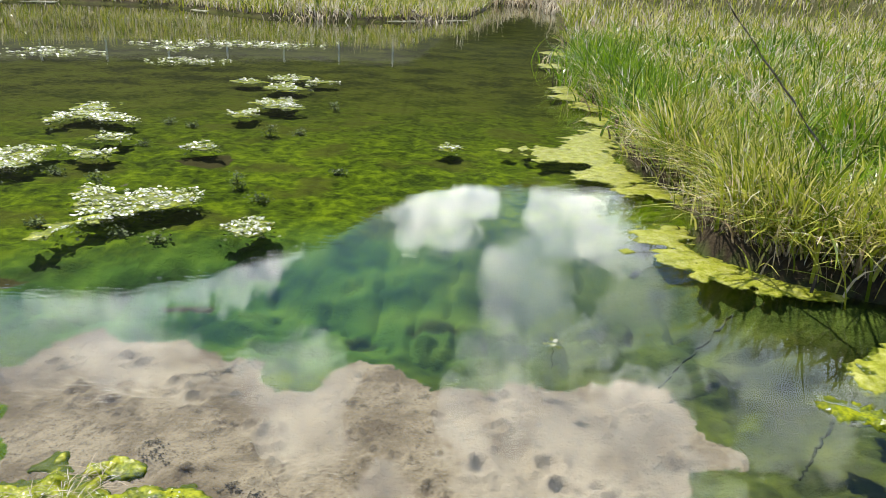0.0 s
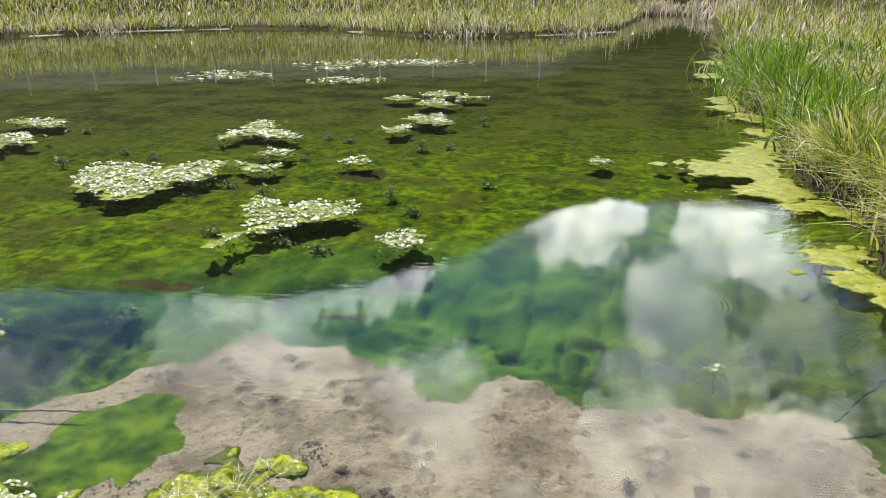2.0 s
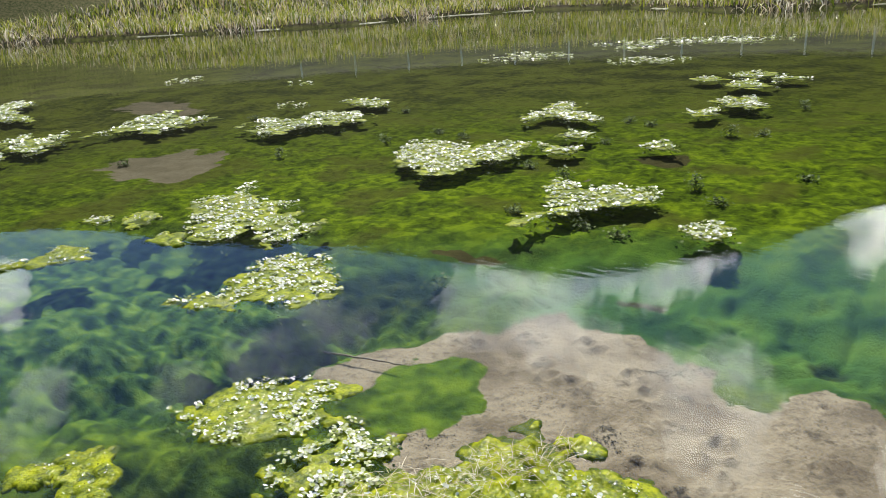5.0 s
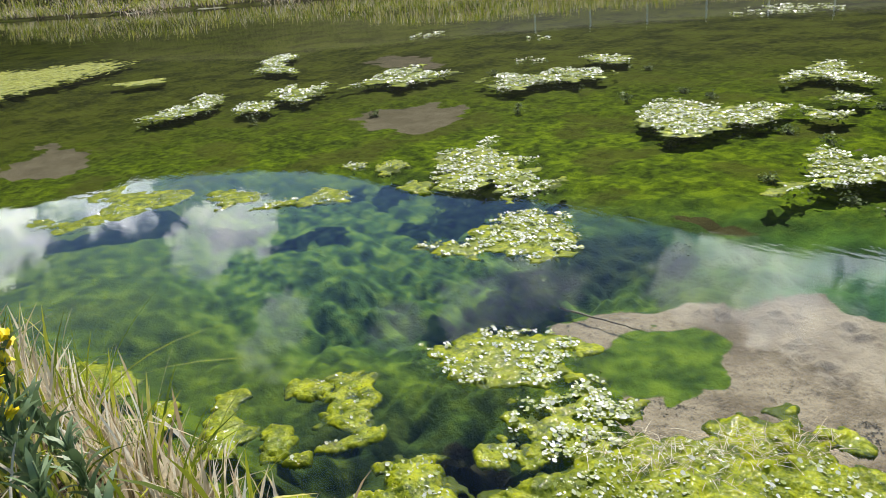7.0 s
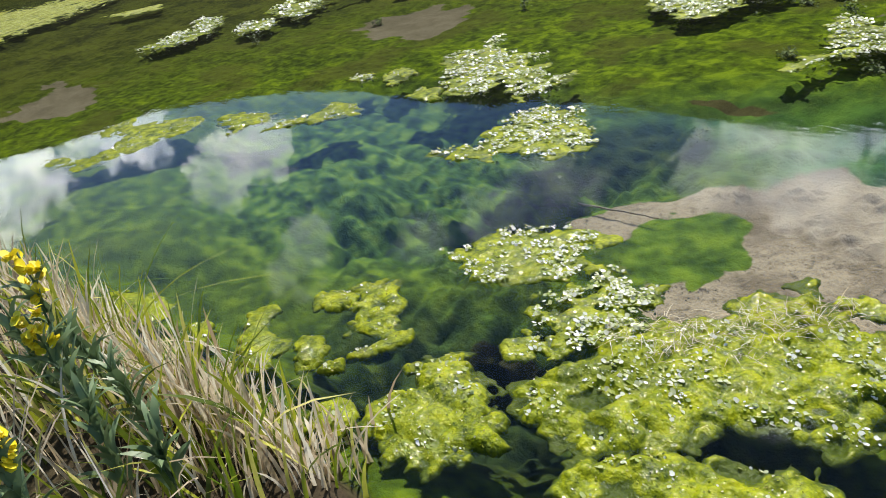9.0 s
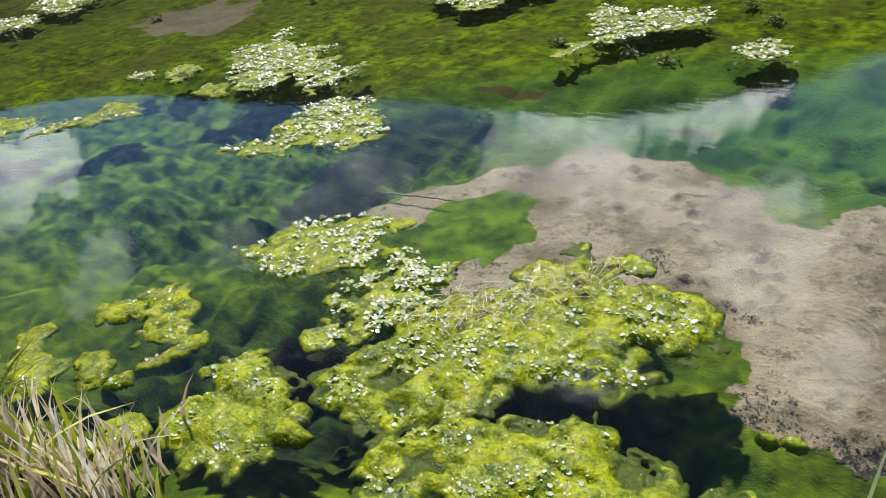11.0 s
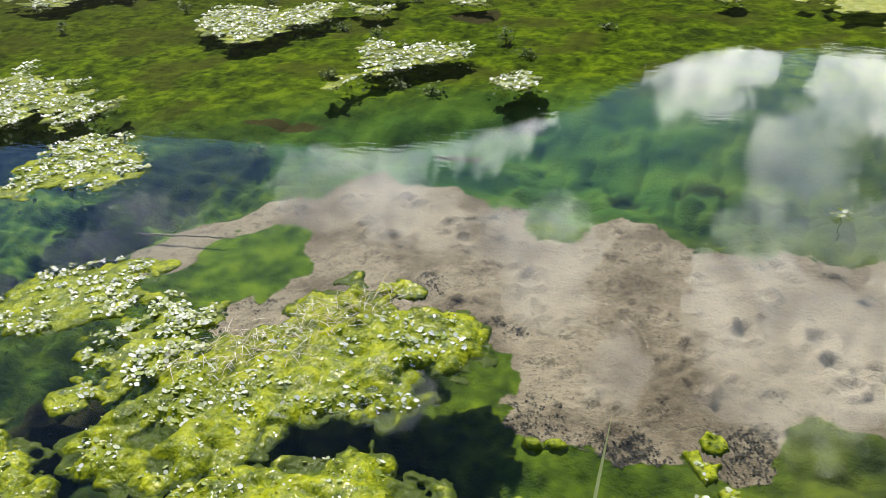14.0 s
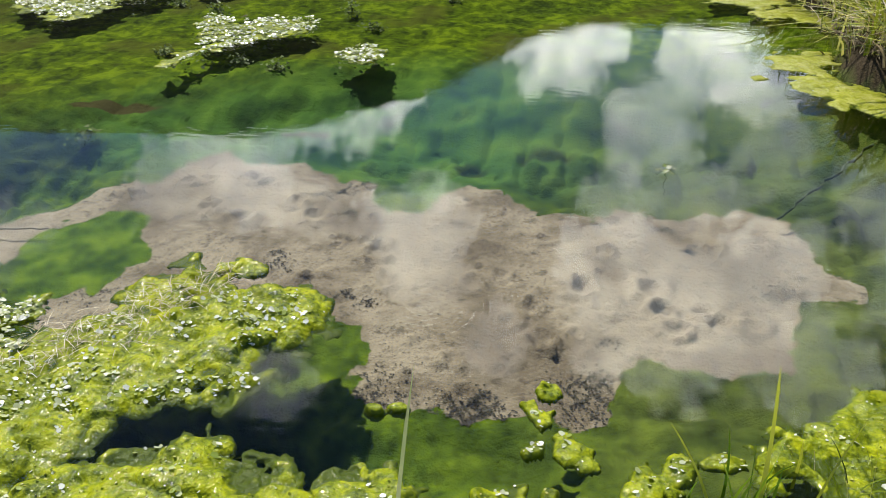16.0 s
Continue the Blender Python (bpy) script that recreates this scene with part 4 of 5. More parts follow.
cress_mat([(-2.01, 1.38), (-2.05, 1.48), (-1.96, 1.62), (-2.02, 1.78), (-1.99, 1.84), (-1.8, 1.7), (-1.73, 1.77), (-1.69, 1.72), (-1.71, 1.61), (-1.62, 1.51), (-1.66, 1.48), (-1.7, 1.32), (-1.73, 1.27), (-1.92, 1.32)], 0.015, 172, 1.0, 0.6, 0.012, "clump of pale round cress leaves over dark stems", gaps=0.40, tall=2.0)

# a tangle of bleached filaments on the broad mat
rng = np.random.RandomState(31)
tangle = thing("filament_tangle", (0, 0, 0), "tangle of bleached thread-like stems lying on algae", "water plant")
at = strewn([(-1.42, 1.60, 0.30, 0.14, 40), (-1.22, 1.86, 0.20, 0.13, 40)], 520, rng, 33, 0.0, 0.2)
at[:, 2] = 0.016 + 0.010 * rng.uniform(0, 1, len(at))
part("threads", blades(at, rng.uniform(0.008, 0.022, len(at)), np.full(len(at), 0.0024), rng.uniform(2.5, 6.0, len(at)), rng, 5, 1.6), STRAW, tangle, "", "stuff")

# ---- floating mats, middle ----
cress_mat([(-3.75, 2.24), (-3.75, 2.34), (-3.58, 2.44), (-3.58, 2.52), (-3.68, 2.66), (-3.67, 2.8), (-3.72, 2.98), (-3.63, 3.12), (-3.38, 3.17), (-3.09, 2.96), (-3.04, 2.85), (-2.91, 2.82), (-2.97, 2.74), (-2.91, 2.6), (-2.96, 2.49), (-3.1, 2.54), (-3.21, 2.52), (-3.39, 2.64), (-3.38, 2.54), (-3.32, 2.43), (-3.32, 2.32)], 0.017, 181, 0.75, 1.0, 0.014, gaps=0.47)
cress_mat([(-4.67, 3.11), (-4.87, 3.2), (-4.98, 3.41), (-5.2, 3.63), (-5.36, 3.71), (-5.38, 3.96), (-5.24, 4.06), (-5.48, 4.35), (-5.36, 4.37), (-5.14, 4.16), (-4.7, 3.95), (-4.55, 4.12), (-4.54, 3.91), (-4.08, 3.67), (-3.96, 3.79), (-3.88, 3.54), (-3.88, 3.25), (-3.96, 3.2), (-4.21, 3.4), (-4.36, 3.42), (-4.3, 3.2), (-4.39, 3.12), (-4.52, 3.09)], 0.02, 182, 0.75, 1.0, 0.018, gaps=0.47)
cress_mat([(-5.82, 2.95), (-5.86, 3.1), (-5.76, 3.16), (-5.6, 3.07), (-5.66, 2.96)], 0.018, 183, 0.8, 0.6, 0.02)
algae_mat([(-5.56, 3.17), (-5.61, 3.29), (-5.57, 3.36), (-5.37, 3.37), (-5.25, 3.06), (-5.3, 3)], 184, step=0.014, ragged=1.0, leaves=30)
algae_mat([(-4.88, 2.89), (-4.91, 3.05), (-4.74, 3.12), (-4.53, 2.94), (-4.65, 2.89)], 185, step=0.014, ragged=0.9, leaves=25)
algae_mat([(-6.77, 0.56), (-6.67, 0.66), (-6.45, 0.74), (-6.37, 0.85), (-6.47, 1.05), (-6.68, 1.16), (-6.96, 1.05), (-7.1, 1.23), (-7.08, 1.39), (-6.71, 1.4), (-6.66, 1.53), (-6.6, 1.66), (-6.42, 1.7), (-6.23, 1.65), (-6.16, 1.27), (-6.17, 0.84), (-6.3, 0.63)], 186, step=0.016, leaves=260, ragged=0.9, bits=300)
algae_mat([(-6.16, 1.82), (-6.08, 1.96), (-5.73, 2.13), (-5.59, 2.01), (-5.65, 1.75)], 187, step=0.016, leaves=120, ragged=0.9)
cress_mat([(-5.4, 1.87), (-5.43, 2.01), (-5.4, 2.19), (-5.3, 2.21), (-5.23, 2.15)], 0.018, 188, 0.7, 0.6, 0.02)
algae_mat([(-5.23, 2.15), (-5.32, 2.25), (-5.29, 2.39), (-5.43, 2.47), (-5.26, 2.58), (-5.05, 2.55), (-4.93, 2.43), (-5.06, 2.3), (-5.12, 2.14)], 189, step=0.016, leaves=160, ragged=0.8)
cress_mat([(-2.56, 4.33), (-2.58, 4.54), (-2.51, 4.78), (-2.58, 4.99), (-2.8, 5.27), (-2.76, 5.52), (-2.58, 5.42), (-2.38, 5.38), (-2.13, 5.53), (-1.93, 5.52), (-1.83, 5.34), (-1.87, 5.17), (-2.36, 4.67)], 0.02, 190, 0.8, 1.0, 0.018, "arrow-shaped mat of pale cress leaves and yellow algae", gaps=0.46)
cress_mat([(-1.48, 4.67), (-1.31, 4.94), (-1.2, 4.83), (-1.14, 4.76), (-1.16, 4.59), (-1.24, 4.51), (-1.34, 4.51)], 0.019, 191, 1.2, 1.0, 0.018, gaps=0.3)
cress_mat([(-4.77, 5.83), (-4.94, 6.44), (-4.76, 6.54), (-4.38, 6.49), (-4.12, 6.23), (-4.06, 6.64), (-3.7, 6.72), (-3.66, 6.33), (-3.52, 6.12), (-3.64, 5.91), (-3.81, 5.78), (-3.76, 5.41), (-3.91, 5.28), (-4.23, 5.4)], 0.022, 192, 1.0, 1.0, 0.022, gaps=0.42)
cress_mat([(-3.6, 6.74), (-3.29, 6.68), (-3.11, 6.77), (-3.09, 6.51), (-3.29, 6.42)], 0.024, 193, 0.9, 0.6, 0.035)
cress_mat([(-3.57, 7.12), (-3.54, 7.44), (-3.23, 7.44), (-3.25, 7.16)], 0.024, 194, 0.9, 0.6, 0.035)
cress_mat([(-2.6, 6.97), (-2.48, 7.19), (-2.38, 7.27), (-2.2, 6.98), (-2.32, 6.9)], 0.024, 195, 0.9, 0.6, 0.035)
cress_mat([(-4.31, 7.86), (-4.49, 8.41), (-4.38, 8.77), (-4.44, 9.17), (-4.21, 9.12), (-4.09, 8.57), (-3.8, 8.46), (-3.44, 8.15), (-3.76, 8.01), (-4.18, 8.27)], 0.024, 196, 0.9, 0.6, 0.035)
cress_mat([(-2.65, 8.93), (-2.41, 9.23), (-2.31, 8.84), (-2.47, 8.61)], 0.024, 197, 0.9, 0.6, 0.035)
cress_mat([(-2.54, 9.8), (-2.42, 10.07), (-2.13, 10.22), (-2.07, 9.74), (-1.85, 9.56), (-2.09, 9.29), (-2.42, 9.54)], 0.024, 198, 0.9, 0.6, 0.035)
cress_mat([(-0.06, 7.42), (0.0, 7.62), (0.12, 7.66), (0.18, 7.45), (0.06, 7.3)], 0.022, 200, 0.7, 0.6, 0.03)
cress_mat([(-2.50, 11.3, 0.30, 0.4, 15), (-2.59, 12.3, 0.36, 0.3, 16), (-3.13, 11.7, 0.22, 0.2, 16), (-2.0, 12.0, 0.2, 0.2, 16)], 0.030, 201, 0.4, 0.6, 0.05)

# ---- floating mats, far ----
cress_mat([(-4.79, 14.12, 0.75, 0.5, 19)], 0.036, 151, 0.35, 0.0, stems=False)
cress_mat([(-5.23, 17.7, 1.7, 0.6, 24), (-4.02, 17.86, 0.5, 0.5, 23), (-6.05, 16.27, 0.5, 0.45, 22)], 0.042, 152, 0.4, 0.0, stems=False)
cress_mat([(-7.80, 14.43, 0.60, 0.75, 21)], 0.036, 153, 0.4, 0.0, stems=False)
cress_mat([(-6.9, 14.6, 0.2, 0.3, 21)], 0.036, 154, 0.4, 0.0, stems=False)
cress_mat([(-7.83, 6.64), (-8.05, 7.01), (-7.43, 7), (-7.49, 7.57), (-6.89, 7.78), (-6.53, 7.33), (-6.77, 6.95), (-7.05, 6.72), (-7.06, 6.12)], 0.028, 155, 0.9, 0.6, 0.04)
cress_mat([(-7.84, 8.53), (-7.71, 8.76), (-7.2, 8.8), (-6.94, 8.51), (-7.02, 8.26)], 0.03, 156, 0.7, 0.6, 0.04)
cress_mat([(-8.47, 8.02, 0.22, 0.2, 14)], 0.030, 157, 0.4, 0.0)
cress_mat([(-9.55, 5.42), (-9.7, 5.92), (-10.07, 6.39), (-10.09, 7.08), (-9.51, 6.59), (-8.88, 6.81), (-8.82, 5.81), (-9.2, 5.88)], 0.032, 158, 0.8, 0.6, 0.05)
cress_mat([(-10.31, 4.53), (-10.59, 4.86), (-10.64, 5.08), (-9.96, 4.81), (-10.12, 5.38), (-9.35, 4.65), (-9.22, 4.31)], 0.032, 159, 0.8, 0.6, 0.05)
cress_mat([(-9.65, 3.61), (-9.89, 3.88), (-9.83, 4.11), (-9.36, 4.13), (-9.15, 3.86), (-9.37, 3.56)], 0.032, 160, 0.8, 1.0, 0.05)
cress_mat([(-10.35, 2.56), (-10.78, 3.25), (-10.73, 3.48), (-11.33, 3.85), (-10.82, 3.99), (-10.13, 3.57), (-9.94, 3.17), (-10.09, 2.66)], 0.032, 161, 0.8, 1.0, 0.05)
cress_mat([(-12.85, 5.42), (-13.24, 5.89), (-13.96, 6.19), (-14.46, 6.88), (-14.24, 7.16), (-13.52, 6.45), (-12.82, 6.03), (-11.82, 5.78)], 0.032, 162, 0.8, 1.0, 0.05)
cress_mat([(-13.48, 9.86, 0.32, 0.45, 9)], 0.036, 163, 0.4, 0.0, stems=False)
cress_mat([(-10.25, 10.05, 0.2, 0.2, 9)], 0.036, 164, 0.4, 0.0, stems=False)
algae_mat([(-14.51, 0.34), (-21.92, 0.91), (-20.44, 2.6), (-19.38, 3.12), (-19.67, 3.8), (-19.4, 4.36), (-18.14, 4.52), (-16.96, 3.84), (-15.86, 1.85)], 165, step=0.07, thick=0.008, mat=SCUM, ragged=1.3, grain=7.0,
          label="wide flat sheet of yellow-green scum on the far water")
algae_mat([(-14.73, 3.43), (-14.25, 4.32), (-13.76, 4.04), (-14, 3.62)], 166, step=0.05, thick=0.008, mat=SCUM, ragged=1.3, grain=7.0)

# ---- scum along the right bank ----
FLAT = "flat yellow-green scum lying along the bank"
algae_mat([(0.53, 7.49), (0.62, 7.59), (0.73, 7.53), (0.67, 7.39)], 210, step=0.015, thick=0.008, mat=SCUM, ragged=0.3, grain=6.0, puff=0.5, label=FLAT)
algae_mat([(0.78, 7.62), (0.88, 7.76), (0.91, 7.62), (0.82, 7.47)], 211, step=0.015, thick=0.008, mat=SCUM, ragged=0.3, grain=6.0, puff=0.5, label=FLAT)
algae_mat([(0.91, 7.43), (1.08, 7.69), (1.24, 7.72), (1.38, 8.25), (1.55, 8.52), (1.88, 8.87), (2.03, 8.83), (1.85, 8.05), (1.66, 7.53), (1.74, 7.22), (1.81, 6.77), (1.76, 6.45), (1.58, 6.22), (1.42, 6.43), (1.23, 6.52), (1.41, 6.81), (1.43, 7.08), (1.2, 7.07), (0.99, 7.12)], 212, step=0.022, thick=0.008, mat=SCUM, ragged=0.75, grain=6.0, puff=0.5, label=FLAT)
algae_mat([(1.48, 6.12), (1.92, 6.38), (1.97, 6.2), (2.12, 6.04), (2.21, 5.72), (1.95, 5.76), (1.77, 5.99), (1.56, 5.92)], 213, step=0.014, thick=0.008, mat=SCUM, ragged=0.8, grain=6.0, puff=0.5, label=FLAT)
algae_mat([(1.35, 4.96), (1.53, 5.05), (1.78, 5.11), (1.75, 4.89), (1.68, 4.71), (1.83, 4.36), (1.98, 4.28), (2.63, 4.08), (2.46, 3.92), (2.28, 3.94), (2.06, 3.88), (1.62, 4.14), (1.53, 4.34), (1.4, 4.51), (1.58, 4.64), (1.45, 4.74)], 214, step=0.012, thick=0.008, mat=SCUM, ragged=0.8, grain=6.0, puff=0.5, label=FLAT)
algae_mat([(1.201, 4.559), (1.266, 4.6), (1.307, 4.529), (1.222, 4.487)], 215, step=0.008, thick=0.008, mat=SCUM, ragged=0.3, grain=6.0, puff=0.5, label=FLAT)
algae_mat([(1.95, 3), (2.06, 3.12), (2.28, 3.29), (2.49, 3.4), (2.26, 2.88), (2.01, 2.81), (1.94, 2.85)], 217, step=0.010, mat=SCUM, leaves=30, ragged=0.5, label="bright yellow-green algae sheet floating under the bank")
algae_mat([(1.71, 2.79), (1.89, 2.69), (1.98, 2.61), (1.87, 2.42), (1.83, 2.58), (1.71, 2.59), (1.66, 2.67)], 218, step=0.010, leaves=30, ragged=1.3, grain=7.0)
algae_mat([(2.05, 12.3, 0.3, 0.5, 0), (2.1, 10.6, 0.25, 0.4, 0), (1.95, 11.5, 0.3, 0.3, 0), (2.05, 9.5, 0.25, 0.3, 0)], 178, step=0.04, thick=0.012, mat=SCUM, ragged=1.5, grain=7.0, puff=0.5, label=FLAT)
algae_mat([(2.4, 16.0, 0.5, 0.5, 0), (2.8, 19.0, 0.5, 0.5, 0)], 179, step=0.05, thick=0.012, mat=SCUM, ragged=1.5, grain=7.0, puff=0.5, label=FLAT)


# ---- grass ----
def lawn(name, label, count, inside, rng, tall, wide, lean, mix, levels=3, group=""):
    """Grass where inside() says so: green, straw and dead blades in their own parts."""
    ob = thing(name, (0, 0, 0), label, "grass", group, "stuff")
    for key, mat, share, grow, thick in (("green_sedge", GRASS, mix[0], 1.0, 1.0), ("straw", STRAW, mix[1], 0.85, 0.8), ("thatch", THATCH, mix[2], 0.5, 1.0)):
        n = int(count * share)
        if n < 3:
            continue
        xy = inside(n, rng)
        base = np.column_stack([xy, height(xy[:, 0], xy[:, 1]) - 0.015])
        clump = 0.35 + 1.3 * cloudy(xy[:, 0] * 1.7, xy[:, 1] * 1.7, 61, 3)
        h = tall * grow * clump * rng.uniform(0.55, 1.25, n)
        part(key, blades(base, h, wide * thick * rng.uniform(0.6, 1.3, n), lean * rng.uniform(0.1, 1.6, n) * (1.5 if key == "thatch" else 1), rng, levels), mat, ob, kind="stuff")
    return ob


def sward(name, label, clumps, each, inside, rng, tall, wide, spread, levels=4, dry=0.35, lodged=0.15, category="grass", arch=1.0, litter=0.3):
    """Sedge in tufts whose blades arch outwards, with straw standing among them and lying over them."""
    ob = thing(name, (0, 0, 0), label, category, "", "stuff")
    mid = inside(clumps, rng)
    patch = cloudy(mid[:, 0] * 0.9, mid[:, 1] * 0.9, 63, 3) + rng.normal(0, 0.08, clumps)
    grow = (0.55 + 0.75 * cloudy(mid[:, 0] * 1.3, mid[:, 1] * 1.3, 64, 3)) * rng.uniform(0.75, 1.2, clumps)
    kind = np.where(patch > 0.54, 1, 0)
    kind[rng.uniform(0, 1, clumps) < dry] = 2
    for key, mat, which, slim, bow in (("sedge", GRASS, 0, 1.0, 1.0), ("green_sedge", FRESH, 1, 1.2, 0.8), ("straw", STRAW, 2, 0.6, 0.8)):
        own = np.flatnonzero(kind == which)
        if not len(own):
            continue
        i = np.repeat(own, each)
        off = rng.normal(0, spread, (len(i), 2)) * rng.uniform(0.5, 1.3, clumps)[i][:, None]
        xy = mid[i] + off
        keep = offshore(xy[:, 0], xy[:, 1]) < 0.03
        xy, i, off = xy[keep], i[keep], off[keep]
        base = np.column_stack([xy, height(xy[:, 0], xy[:, 1]) - 0.015])
        n = len(i)
        turn = np.arctan2(off[:, 1], off[:, 0]) + rng.normal(0, 0.7, n)
        part(key, blades(base, tall * grow[i] * rng.uniform(0.45, 1.2, n), wide * slim * rng.uniform(0.5, 1.3, n), arch * bow * np.minimum(rng.gamma(2.0, 0.45, n), 2.6), rng, levels, 1.0, turn), mat, ob, kind="stuff")
    n = int(clumps * each * lodged)
    xy = mid[rng.randint(0, clumps, n)] + rng.normal(0, 1.5 * spread, (n, 2))
    xy = xy[offshore(xy[:, 0], xy[:, 1]) < -0.1]
    n = len(xy)
    base = np.column_stack([xy, height(xy[:, 0], xy[:, 1]) + tall * rng.uniform(0.05, 0.6, n)])
    part("lodged_straw", blades(base, rng.uniform(0.05, 0.14, n), wide * 0.6 * rng.uniform(0.5, 1.2, n), rng.uniform(1.5, 4.5, n), rng, 3, 0.4), STRAW, ob, "bleached stems lying across the sedge", "stuff")
    n = int(clumps * each * litter)
    xy = mid[rng.randint(0, clumps, n)] + rng.normal(0, 1.3 * spread, (n, 2))
    xy = xy[offshore(xy[:, 0], xy[:, 1]) < 0.0]
    n = len(xy)
    base = np.column_stack([xy, height(xy[:, 0], xy[:, 1]) - 0.01])
    part("thatch", blades(base, tall * rng.uniform(0.15, 0.45, n), wide * rng.uniform(0.5, 1.1, n), rng.uniform(0.3, 2.0, n), rng, 3), THATCH, ob, "", "stuff")
    return ob


def over(box, ok):
    """A picker of random places in box where ok(x, y) holds."""
    def pick(n, rng):
        out = np.zeros((0, 2))
        while len(out) < n:
            xy = np.column_stack([rng.uniform(box[0], box[1], 4 * n), rng.uniform(box[2], box[3], 4 * n)])
            out = np.concatenate([out, xy[ok(xy[:, 0], xy[:, 1])]])
        return out[:n]
    return pick


def right_bank(x, y):
    return (offshore(x, y) < -0.16) & (x < 0.68 * y + 1.2) & (x > 1.2) & (cloudy(x * 2.6, y * 2.6, 71, 3) > 0.42)


rng = np.random.RandomState(7)
SEDGE = "green sedge and dry stems on the pond bank"
sward("bank_grass", SEDGE, 1000, 15, over((1.5, 6.5, 3.5, 7.0), right_bank), rng, 0.50, 0.019, 0.06, 5, 0.10, 0.09)
sward("bank_grass", SEDGE, 1250, 13, over((1.5, 10, 7.0, 13.0), right_bank), rng, 0.50, 0.026, 0.09, 4, 0.17, 0.16)
sward("bank_grass", SEDGE, 1300, 13, over((1.5, 17, 13.0, 24.0), right_bank), rng, 0.52, 0.038, 0.16, 3, 0.22, 0.20)
lawn("bank_grass", SEDGE, 9000, over((2.0, 32, 24.0, 50.0), right_bank), rng, 0.7, 0.055, 0.6, (0.52, 0.42, 0.06), 2)


def right_rim(x, y):
    d = offshore(x, y)
    return (d < -0.02) & (d > -0.26) & (x > 1.5) & (x < 4.2) & (y > 3.6)


lawn("bank_edge_stems", "brown dead stems and roots along the cut bank", 3400, over((1.5, 4.2, 3.6, 13.5), right_rim), rng, 0.28, 0.012, 1.1, (0.08, 0.27, 0.65), 4)


def far_edge(x, y):
    d = offshore(x, y)
    return (d < -0.02) & (d > -2.2) & (x < 2.6 + 0.05 * (y - 40)) & (y > 7)


def far_meadow(x, y):
    d = offshore(x, y)
    return (d < -1.5) & (np.hypot(x, y) < 43) & (x < 2.6 + 0.05 * (y - 40)) & (y > 7)


lawn("reed_fringe", "tall green reeds and straw along the far shore", 17000, over((-66, 4, 7, 60), far_edge), rng, 0.62, 0.045, 0.7, (0.46, 0.36, 0.18), 3)
lawn("meadow_grass", "pale green and straw meadow beyond the pond", 20000, over((-62, 4, 7, 46), far_meadow), rng, 0.50, 0.065, 0.6, (0.50, 0.46, 0.04), 2)


def tussock(x, y, tall, count, spread, seed, mix=(0.56, 0.26, 0.18), lean=0.65, wide=0.014, label="arching green sedge tussock at the water's edge", name="sedge_tussock"):
    r = np.random.RandomState(seed)
    ob = thing(name, (0, 0, 0), label, "grass tussock", "tussocks on the banks")
    for key, mat, share, grow in (("green_sedge", FRESH if mix[0] > 0.8 else GRASS, mix[0], 1.0), ("straw", STRAW, mix[1], 0.8), ("thatch", THATCH, mix[2], 0.5)):
        n = int(count * share)
        if n < 2:
            continue
        xy = np.array([x, y]) + r.normal(0, spread, (n, 2))
        base = np.column_stack([xy, np.maximum(height(xy[:, 0], xy[:, 1]), -0.04) - 0.02])
        part(key, blades(base, tall * grow * r.uniform(0.55, 1.15, n), wide * r.uniform(0.6, 1.3, n), lean * r.uniform(0.1, 1.7, n), r, 4), mat, ob, kind="stuff")
    return ob


for k, (x, y, tall, count, spread) in enumerate([(2.05, 4.25, 0.55, 420, 0.11), (2.35, 4.05, 0.6, 420, 0.12), (2.7, 3.95, 0.6, 420, 0.12), (1.95, 4.75, 0.6, 420, 0.12), (2.1, 5.15, 0.65, 420, 0.13),
                                                 (2.05, 5.7, 0.65, 420, 0.13), (2.05, 6.3, 0.65, 420, 0.13), (2.15, 6.8, 0.7, 420, 0.15), (2.35, 7.5, 0.75, 420, 0.15)]):
    tussock(x + 0.16, y + 0.08, 0.85 * tall, int(count * 0.7), spread * 0.95, 200 + k, lean=0.85, wide=0.017)
for k, (x, y, tall, count, spread) in enumerate([(2.4, 8.3, 0.8, 420, 0.17), (2.6, 9.2, 0.85, 420, 0.2), (2.6, 10.2, 0.9, 460, 0.2), (2.65, 11.2, 1.0, 520, 0.22), (2.65, 12.2, 1.05, 560, 0.22), (2.65, 13.0, 1.0, 460, 0.25), (2.85, 14.5, 0.9, 420, 0.25), (3.1, 16.5, 0.9, 420, 0.3)]):
    tussock(x, y, 0.72 * tall, int(0.8 * count), 1.15 * spread, 220 + k, (0.85, 0.10, 0.05), 0.75, 0.026, "tall fresh green sedge tussock on the point")
# dead tussocks at the head of the channel and on the far shore
for k, (x, y, tall) in enumerate([(8.2, 55.0, 1.2), (6.6, 58.0, 1.3), (4.4, 58.5, 1.3), (8.4, 50.0, 1.1), (7.4, 46.0, 1.0), (2.6, 57.5, 1.2)]):
    tussock(x, y, tall, 380, 0.8, 240 + k, (0.05, 0.65, 0.3), 0.7, 0.06, "drooping dead brown tussock by the channel", "dead_tussock")
for k, (x, y) in enumerate([(-21.5, 29.6), (-17.5, 36.6), (-5.0, 28.7), (-36.0, 19.0), (-27.0, 23.8), (-44.0, 14.2), (-1.2, 31.2)]):
    tussock(x, y, 0.6, 260, 0.7, 250 + k, (0.05, 0.45, 0.5), 0.9, 0.04, "bleached dead grass hanging over the far bank", "dead_tussock")


